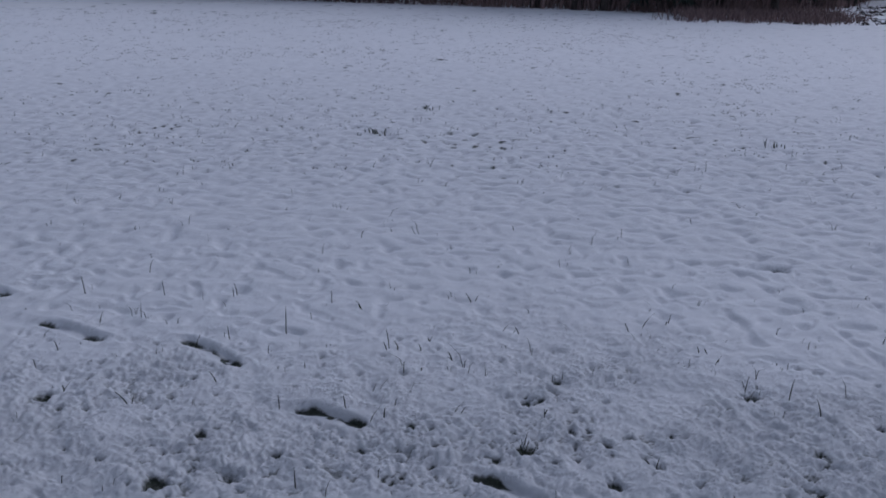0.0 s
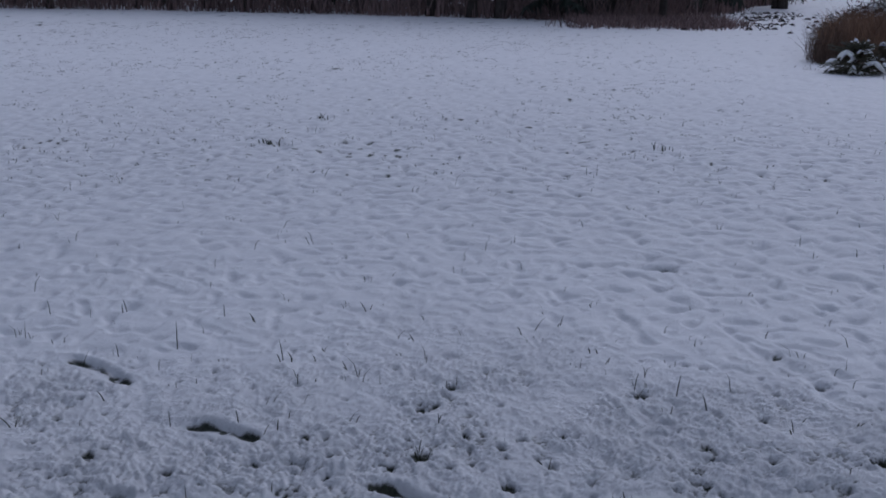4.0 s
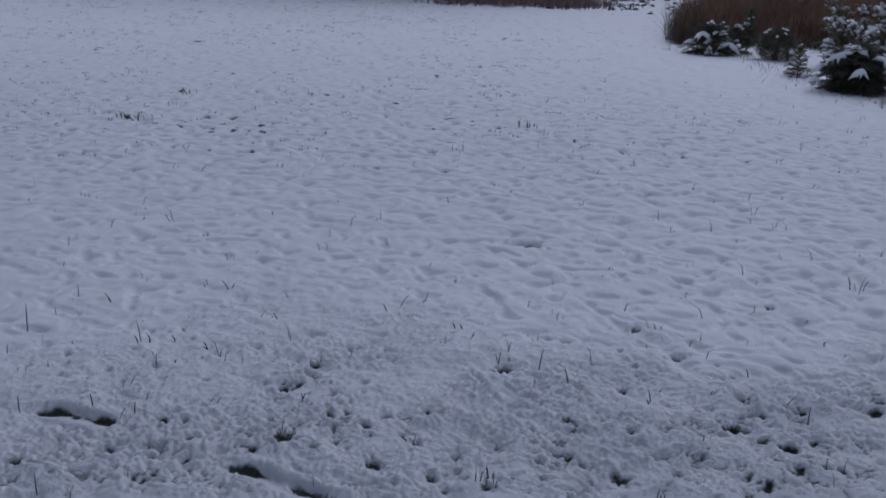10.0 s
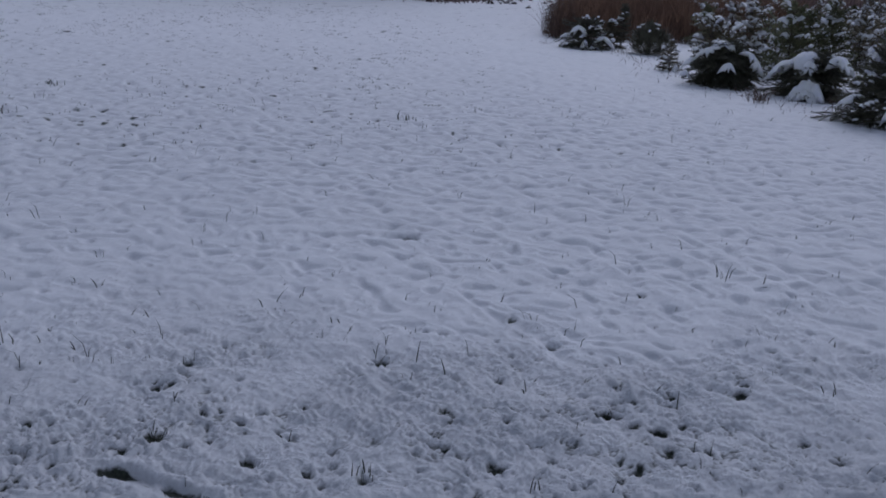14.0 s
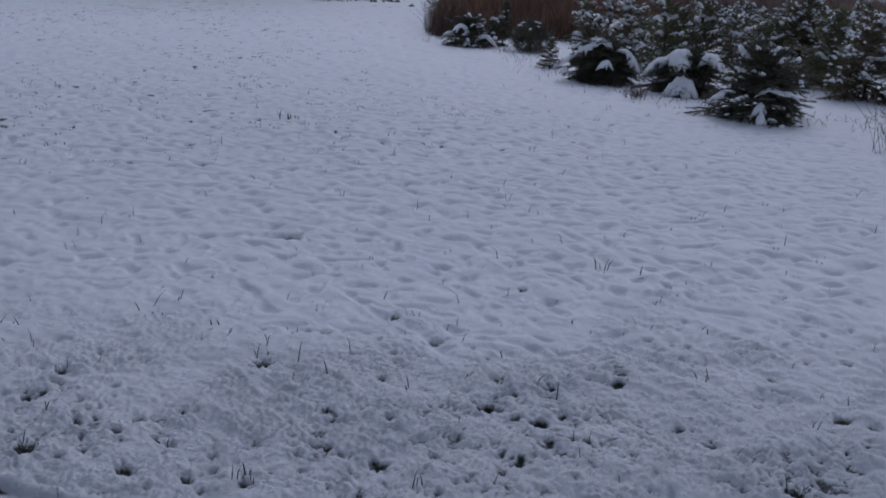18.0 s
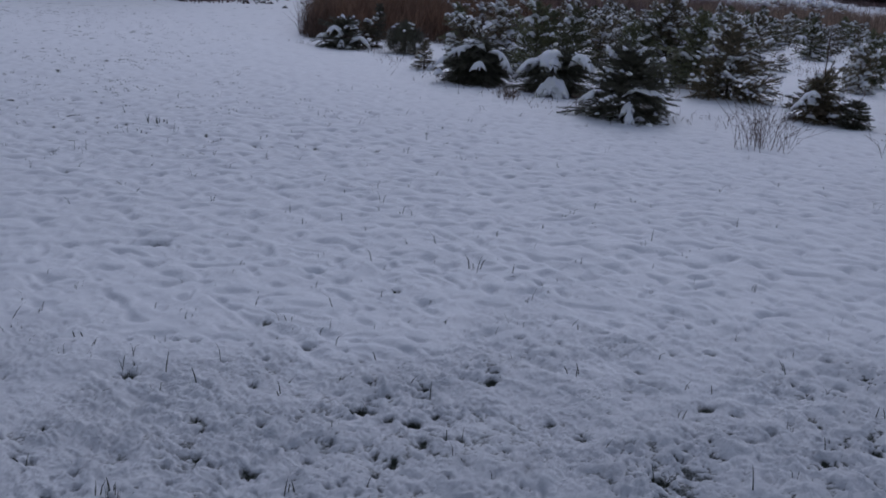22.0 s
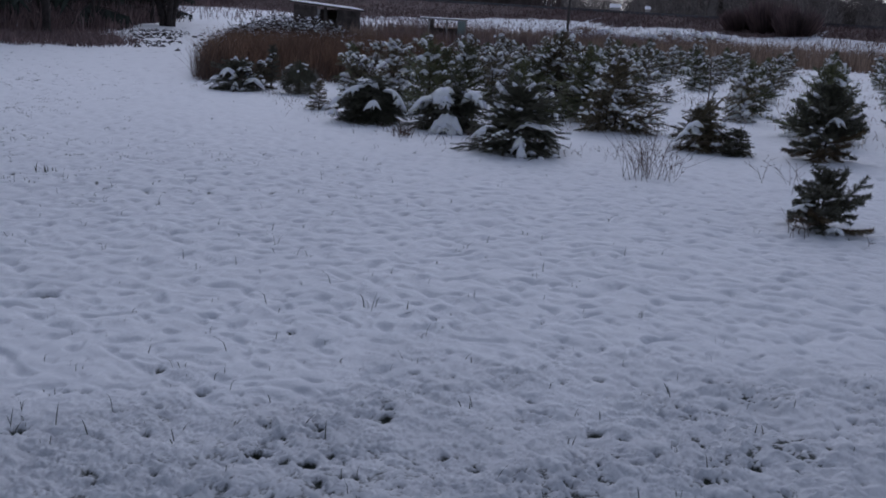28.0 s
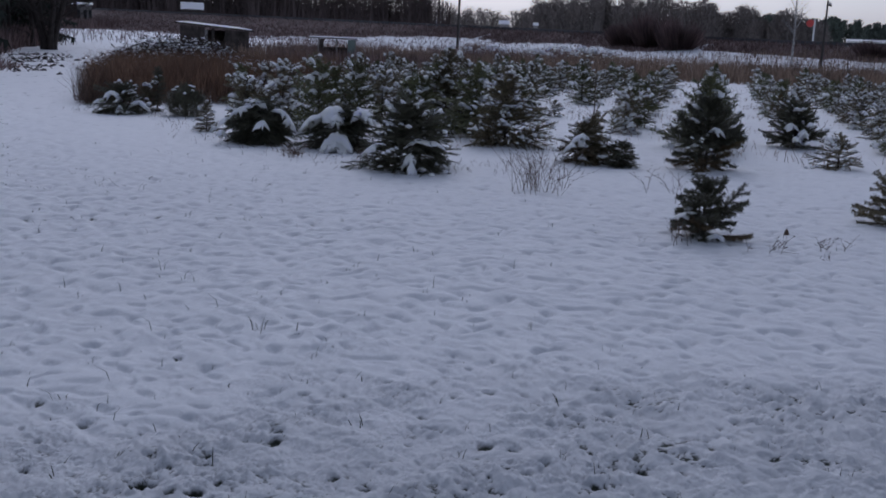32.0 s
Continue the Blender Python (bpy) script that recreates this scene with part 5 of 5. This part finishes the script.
# undergrowth at its foot
soup = Soup()
rng = random.Random(91)
xs, ys = [], []
for _ in range(14000):
    ex, ey = edge_point(rng.random())
    d = rng.random() ** 1.5 * 9
    xs.append(ex + d * 0.15 + rng.gauss(0, 0.25))
    ys.append(ey + d + rng.gauss(0, 0.15))
stems(soup, rng, xs, ys, [0.0] * len(xs), 0.25, 1.3, 0.035, 0.3)
xs, ys = scatter(rng, 4200, (7.8, 31.4), (4.6, -1.0), (2.0, 6.0))
xs = [x + rng.gauss(0, 0.3) + 1.1 * noise.noise((y * 0.9, 3, 1)) for x, y in zip(xs, ys)]
ys = [y + rng.gauss(0, 0.4) + 0.9 * noise.noise((x * 0.8, 7, 1)) for x, y in zip(xs, ys)]
stems(soup, rng, xs, ys, [0.0] * len(xs), 0.06, 0.4, 0.03, 0.6)
tagged(piece("wood_undergrowth", soup, SCRUB), "dark brown bare undergrowth along the wood's edge", "undergrowth", kind="stuff")


# ---------------------------------------------------------------- sheds, poles, embankment
def shed():
    ob = empty("shed", pose(27.3, 42.6, 0, 0, 0, -32), "low weathered wooden shed with a snow-covered sloping roof", "shed")
    hl, hr, w, d = 1.47, 1.24, 3.0, 2.2
    n = 20
    for k in range(n):
        x0 = -w / 2 + k * w / n
        if 7 <= k <= 8 or 10 <= k <= 12:
            continue
        z = hl + (hr - hl) * (k + 0.5) / n
        part("board", board_bm((x0 + 0.004, -d / 2, 0), (x0 + w / n - 0.004, -d / 2 + 0.025, z - 0.03)), WOOD_GREY, ob)
    part("back_wall", board_bm((-w / 2, d / 2 - 0.03, 0), (w / 2, d / 2, hr - 0.02)), WOOD_GREY, ob)
    for sx in (-w / 2, w / 2 - 0.03):
        part("side_wall", board_bm((sx, -d / 2 + 0.03, 0), (sx + 0.03, d / 2 - 0.03, hr)), WOOD_GREY, ob)
    part("door", board_bm((-w / 2 + 7.1 * w / n, -d / 2 - 0.03, 0), (-w / 2 + 7.9 * w / n, -d / 2 + 0.0, 1.25)), WOOD_PALE, ob, "narrow pale door board")
    bm = bmesh.new()
    bmesh.ops.create_cube(bm, size=1.0)
    for v in bm.verts:
        x, y, z = v.co.x * (w + 0.4), v.co.y * (d + 0.4), v.co.z * 0.06
        v.co = Vector((x, y, z + (hl + hr) / 2 + 0.03 + (hr - hl) * x / w))
    roof = part("roof", bm, WOOD_GREY, ob, "dark sloping board roof")
    bm = bmesh.new()
    bmesh.ops.create_grid(bm, x_segments=24, y_segments=16, size=0.5)
    rr = random.Random(5)
    for v in bm.verts:
        e = min(1.0, 6 * (0.5 - max(abs(v.co.x), abs(v.co.y))))
        x, y = v.co.x * (w + 0.36), v.co.y * (d + 0.36)
        v.co = Vector((x, y, (hl + hr) / 2 + 0.065 + (hr - hl) * x / w + 0.07 * max(0, e) ** 0.5 + rr.uniform(0, 0.012)))
    part("roof_snow", bm, SNOW, roof, "white snow on the roof")
    return ob


shed()


def shelter():
    ob = empty("field_shelter", pose(28.3, 34.95, 0, 0, 0, -38), "low open shelter with pale green tin walls and snowy flat roof", "shelter")
    w, d, h = 1.58, 1.0, 1.14
    for sx in (-w / 2, -0.05, w / 2 - 0.06):
        part("post", board_bm((sx, -d / 2, 0), (sx + 0.06, -d / 2 + 0.06, h)), WOOD_PALE, ob)
    part("back_wall", board_bm((-w / 2 + 0.07, d / 2 - 0.03, 0.1), (w / 2, d / 2, 0.78)), WOOD_GREY, ob)
    part("tin_panel", board_bm((w / 2 - 0.36, -d / 2 + 0.01, 0.15), (w / 2 - 0.065, -d / 2 + 0.04, h - 0.02)), TIN_GREEN, ob)
    part("side_board", board_bm((-w / 2 + 0.07, -d / 2 + 0.01, 0.15), (-w / 2 + 0.25, -d / 2 + 0.04, h - 0.02)), WOOD_GREY, ob)
    roof = part("roof", board_bm((-w / 2 - 0.35, -d / 2 - 0.1, h), (w / 2 + 0.05, d / 2 + 0.1, h + 0.03)), WOOD_GREY, ob)
    part("roof_snow", board_bm((-w / 2 - 0.34, -d / 2 - 0.09, h + 0.034), (w / 2 + 0.04, d / 2 + 0.09, h + 0.075), 0.015), SNOW, roof, "thin snow layer on the roof")
    return ob


shelter()


def utility_pole(x, y, h, r, arm):
    ob = empty("utility_pole", pose(x, y, 0, 0, 0.6, 20), "dark weathered wooden utility pole" + (" with a crossbar" if arm else ""), "utility pole")
    p = Soup()
    p.tube([(0, 0, -0.1), (0, 0, h * 0.5), (0, 0, h)], [r, r * 0.85, r * 0.7], 10)
    piece("pole", p, TAR_POLE, ob, smooth=False)
    if arm:
        bar = part("crossbar", board_bm((-0.55, -0.2, h - 0.35), (0.55, -0.1, h - 0.25)), TAR_POLE, ob)
        for k in (-0.45, 0, 0.45):
            q = Soup()
            q.tube([(k, -0.15, h - 0.25), (k, -0.15, h - 0.12)], [0.03, 0.04], 8)
            piece("insulator", q, PLASTER, bar)
    return ob


utility_pole(51.0, 50.7, 8.0, 0.09, True)
utility_pole(66.3, 32.85, 4.5, 0.085, True)


def snow_reach(y):
    """How far up the bank, counted from the road's middle, the snow reaches."""
    h = np.interp(y, [30, 39, 44, 48, 49.5, 52, 55, 61, 64, 67, 71, 78, 87, 100], [0.66, 0.80, 0.88, 0.90, 0.60, 0.55, 0.75, 0.88, 0.60, 0.68, 0.90, 0.78, 0.3, 0.05])
    return -16 + (h + 0.1) * 11 + 1.3 * noise.noise((y * 0.45, 5, 1)) + 0.8 * noise.noise((y * 1.7, 9, 1))


def bank_height(off, y):
    z = float(np.interp(off, [-16, -11, -6.5, -5, -3, -1.6, 3, 9], [-0.1, 0.35, 0.75, 0.9, 1.35, 1.65, 1.65, -0.1]))
    return z * (1 + 0.004 * max(0, y - 40)) if z > 0 else z


def embankment():
    r = random.Random(12)
    bm = bmesh.new()
    rows = []
    offs = [-16 + 0.75 * k for k in range(15)] + [-5, -3, -1.6, 3, 9]
    ys = [-40 + 6 * k for k in range(11)] + [26 + 0.8 * k for k in range(150)] + [146 + 6 * k for k in range(30)]
    for y in ys:
        rows.append([bm.verts.new((79 + o + r.uniform(-0.2, 0.2), y, bank_height(o, y) + (r.uniform(-0.05, 0.05) if o > -15 else -0.05))) for o in offs])
    for a, b, y in zip(rows, rows[1:], ys):
        edge = snow_reach(y)
        for k in range(len(offs) - 1):
            bm.faces.new((a[k], a[k + 1], b[k + 1], b[k])).material_index = 1 if offs[k] < edge else 0
    me = bpy.data.meshes.new("embankment")
    bm.to_mesh(me)
    bm.free()
    me.materials.append(BANK)
    me.materials.append(SNOW_GROUND)
    tagged(new("embankment", me), "dark scrubby road embankment with a snowy foot", "embankment", kind="structure")


embankment()
rail = empty("guard_rail", pose(0, 0, 0), "dark steel guard rail along the embankment road", "guard rail")
for k in range(70):
    y = 10 + k * 3.0
    zz = 1.62 + max(0, y - 40) * 0.0066
    part("post", board_bm((77.5, y, zz - 0.2), (77.6, y + 0.1, zz + 0.3), 0), STEEL, rail)
    part("beam", board_bm((77.42, y - 0.2, zz + 0.1), (77.49, y + 2.81, zz + 0.34), 0), STEEL, rail)
soup = Soup()
rng = random.Random(41)
xs, ys, zs = [], [], []
for _ in range(30000):
    y = rng.uniform(24, 150)
    lo = snow_reach(y)
    off = rng.uniform(lo, -1.4) if rng.random() < 0.86 else rng.uniform(-16, lo)
    xs.append(79 + off)
    ys.append(y)
    zs.append(bank_height(off, y))
stems(soup, rng, xs, ys, zs, 0.10, 0.42, 0.05, 0.7)
tagged(piece("bank_scrub", soup, SCRUB), "reddish-brown bare scrub on the embankment slope", "scrub", kind="stuff")


soup = Soup()
xs, ys = scatter(rng, 260, (41.0, 23.5), (13.0, -4.0), (5.0, 3.0))
stems(soup, rng, xs, ys, [0.0] * len(xs), 0.5, 1.15, 0.03, 0.12)
tagged(piece("bare_saplings", soup, BARK_DARK), "dark bare saplings standing beyond the firs", "saplings", kind="stuff")


def bare_bush(x, y, w, h, seed, n=1100, mat=REED_GREY, label="big leafless dark bush on the embankment slope"):
    r = random.Random(seed)
    s = Soup()
    for _ in range(n):
        a, q = r.uniform(0, 6.283), r.random() ** 0.5
        bx, by = math.cos(a) * q * w * 0.3, math.sin(a) * q * w * 0.3
        hh = h * r.uniform(0.5, 1.0) * (1 - 0.35 * q * q)
        tx, ty = bx * 1.6 + r.gauss(0, 0.2), by * 1.6 + r.gauss(0, 0.2)
        wd = 0.03
        n0 = len(s.v)
        s.v += [(bx - wd, by, 0), (bx + wd, by + wd, 0), ((bx + tx) / 2 + wd * .6, (by + ty) / 2, hh * 0.6), (tx, ty, hh)]
        s.f += [(n0, n0 + 1, n0 + 2), (n0, n0 + 2, n0 + 3)]
    ob = piece("bare_bush", s, mat)
    ob.matrix_basis = pose(x, y, max(0.0, bank_height(x - 79, y)) - 0.05)
    return tagged(ob, label, "bush", "bushes along the embankment")


for k, (x, y, w, h) in enumerate([(73.8, 48.8, 4.2, 2.9), (74.2, 51.4, 4.6, 3.3), (74.0, 54.2, 3.6, 2.3), (74.5, 33.0, 3.4, 1.5)]):
    bare_bush(x, y, w, h, 400 + k, 1300, SCRUB)
for k, (x, y, w, h) in enumerate([(49.5, 46.0, 2.6, 0.95), (52.5, 45.2, 3.0, 0.8), (57.0, 47.0, 3.4, 1.0), (60.5, 47.2, 3.2, 1.0), (64.0, 48.4, 2.6, 0.8), (46.5, 45.5, 2.2, 0.8)]):
    bush = bare_bush(x, y, w, h, 420 + k, 420, REED_GREY, "low pale brown bush laden with fresh snow")
    r, s_ = random.Random(430 + k), Soup()
    for _ in range(80):
        a, q = r.uniform(0, 6.283), r.random() ** 0.5
        s_.pad(r, (math.cos(a) * q * w * 0.45, math.sin(a) * q * w * 0.45, h * (1 - 0.6 * q * q) * r.uniform(0.55, 1.0)), (r.gauss(0, 1), r.gauss(0, 1), 0), (r.uniform(0.2, 0.5), r.uniform(0.15, 0.35), 0.09), 2, 7)
    tagged(piece("snow_patch", s_, SNOW, bush, "clumps of fresh snow in the twigs", smooth=True), kind="stuff")
bare_bush(56.5, 54.2, 2.6, 1.1, 410, 500, REED_GREY, "pale brown low bush before the embankment")


# ---------------------------------------------------------------- far woods and far things
def far_wood(name, label, mat, line, depth, n, h0, h1, seed, pine=False, spread=2.2, twigs=60):
    r = random.Random(seed)
    s = Soup()
    (x0, y0), (x1, y1) = line
    for _ in range(n):
        f, d = r.random(), r.random()
        x, y = x0 + (x1 - x0) * f + d * depth[0], y0 + (y1 - y0) * f + d * depth[1]
        h = (h0 + (h1 - h0) * f) * r.uniform(0.72, 1.05) * (0.95 + 0.3 * noise.noise((f * 7, seed, 0)))
        s.tube([(x, y, -0.2), (x, y, h * 0.8)], [0.16, 0.05], 4)
        for _ in range(12):
            a, q = r.uniform(0, 6.283), r.uniform(0.5, 1.6)
            bx, by = x + math.cos(a) * q, y + math.sin(a) * q
            s.tri((bx - 0.25, by + 0.2, -0.1), (bx + 0.25, by - 0.2, -0.1), (bx + r.gauss(0, 0.5), by + r.gauss(0, 0.5), h * r.uniform(0.25, 0.6)))
        for _ in range(twigs):
            a = r.uniform(0, 6.283)
            v = r.uniform(0.5 if pine else 0.15, 1.0)
            q = r.random() ** 0.6 * math.sqrt(max(0.02, 1 - (2 * (v - 0.6)) ** 2)) * spread
            e = Vector((x + math.cos(a) * q, y + math.sin(a) * q, h * v))
            b = Vector((x + math.cos(a) * q * 0.55 + r.gauss(0, 0.15), y + math.sin(a) * q * 0.55, h * v - r.uniform(0.3, 1.1)))
            w = 0.20 if pine else 0.075
            s.tri(tuple(b + Vector((-w, w, 0))), tuple(b + Vector((w, -w, 0))), tuple(e))
    ob = piece(name, s, mat)
    return tagged(ob, label, "far wood", kind="stuff")


far_wood("far_wood", "tall dark leafless wood beyond the snowy meadow", FAR_DARK, ((50, 205), (148, 149)), (5, 12), 420, 17, 15, 501, spread=3.2, twigs=90)
far_wood("far_wood", "tall dark leafless wood beyond the snowy meadow", FAR_DARK, ((20, 150), (62, 132)), (6, 12), 150, 15, 14, 502, spread=2.6, twigs=80)
far_wood("far_wood", "low distant trees under the open sky", HAZY_WOOD, ((228, 238), (272, 222)), (8, 10), 90, 9.8, 10.2, 503, spread=2.6, twigs=120)
far_wood("far_wood", "rounded brown leafless wood behind the road", HAZY_WOOD, ((187, 163), (203, 138)), (10, 8), 130, 10.5, 12.6, 504, spread=2.6, twigs=190)
far_wood("far_wood", "rounded brown leafless wood behind the road", HAZY_WOOD, ((203, 138), (220, 110)), (10, 6), 140, 11.6, 7.6, 505, spread=2.6, twigs=190)
far_wood("far_pine_wood", "dark far pine wood with an uneven top", HAZY_PINE, ((255, 150), (290, 96)), (8, 4), 130, 9.2, 9.6, 506, pine=True, spread=1.9, twigs=120)


soup = Soup()
xs, ys = scatter(rng, 8000, (42.0, 110.0), (46.0, 32.0), (-4.0, 9.0))
stems(soup, rng, xs, ys, [0.0] * len(xs), 0.4, 1.5, 0.09, 0.5)
tagged(piece("far_hedge", soup, SCRUB), "ragged bare hedge across the far snowy meadow", "hedge", kind="stuff")


def far_house(x, y, turn, w, d, h, label, roof=SNOW, ridge=1.2, wall=PLASTER):
    ob = empty("house", pose(x, y, 0, 0, 0, turn), label, "house")
    body = part("wall", board_bm((-w / 2, -d / 2, 0), (w / 2, d / 2, h), 0.02), wall, ob)
    bm = bmesh.new()
    e = 0.15
    c = [bm.verts.new(p) for p in ((-w / 2 - e, -d / 2 - e, h - 0.1), (w / 2 + e, -d / 2 - e, h - 0.1), (w / 2 + e, d / 2 + e, h - 0.1), (-w / 2 - e, d / 2 + e, h - 0.1),
                                   (-w / 2 - e, 0, h + ridge), (w / 2 + e, 0, h + ridge))]
    for f in ((0, 1, 5, 4), (2, 3, 4, 5), (1, 2, 5), (3, 0, 4), (3, 2, 1, 0)):
        bm.faces.new([c[k] for k in f])
    part("roof", bm, roof, ob, "snow-covered gabled roof")
    for k in (-0.3, 0.05, 0.32):
        part("window", board_bm((k * w, -d / 2 - 0.04, h * 0.35), (k * w + 0.16 * w, -d / 2 - 0.004, h * 0.75), 0.01), DARK_GLASS, body)
    return ob


far_house(90.3, 148.6, -30, 3.2, 3.6, 3.2, "small dark cabin with a snowy roof among the trees", ridge=1.0, wall=WOOD_GREY)
far_house(67.5, 138.5, -26, 2.4, 2.4, 3.0, "low pale building behind the trees", ridge=0.25, wall=WOOD_PALE)
far_house(161.8, 148.9, -45, 1.9, 3.0, 3.25, "far pale house with a snowy roof", ridge=0.7, wall=WOOD_PALE)
far_house(152.5, 158.5, -45, 1.2, 2.0, 2.95, "far small white house", ridge=0.5)
far_house(166.2, 144.3, -45, 0.8, 1.6, 3.3, "far narrow pale house behind the road", ridge=0.5, wall=WOOD_PALE)
far_house(147.0, 66.5, -65, 6.0, 4.0, 2.4, "long white building beyond the road", ridge=0.3)
sign = empty("road_sign", pose(133.4, 68.6, 0, 0, 0, -63), "round red road sign on a white post", "road sign")
q = Soup()
q.tube([(0.55, 0, -0.1), (0.55, 0, 4.9)], [0.12, 0.12], 8)
piece("post", q, PLASTER, sign, "white post")
q = Soup()
q.tube([(0, -0.12, 4.42), (0, -0.06, 4.42)], [0.48, 0.48], 24)
piece("plate", q, RED_PAINT, sign, "round red plate")
birch = empty("birch_tree", pose(53.1, 27.9, 0), "slender leafless birch beyond the firs", "tree")
q, c = Soup(), Soup()
br = random.Random(6)
q.tube([(0, 0, -0.1), (0.05, 0, 2.0), (0.0, 0.1, 5.2)], [0.07, 0.05, 0.015], 7)
for _ in range(30):
    z = br.uniform(2.2, 5.0)
    a = br.uniform(0, 6.283)
    e = Vector((math.cos(a) * 0.7, math.sin(a) * 0.7, z + 0.7))
    q.tube([(0, 0.05, z), tuple(e)], [0.014, 0.005], 4)
    for _ in range(14):
        p = Vector((0, 0.05, z)).lerp(e, br.uniform(0.2, 1))
        c.tri(tuple(p + Vector((0.008, 0, 0))), tuple(p - Vector((0.008, 0, 0))), tuple(p + Vector((br.gauss(0, .15), br.gauss(0, .15), br.uniform(-.2, .2)))))
piece("trunk", q, BIRCH, birch, "pale birch trunk and boughs")
piece("crown", c, BARK_DARK, birch)
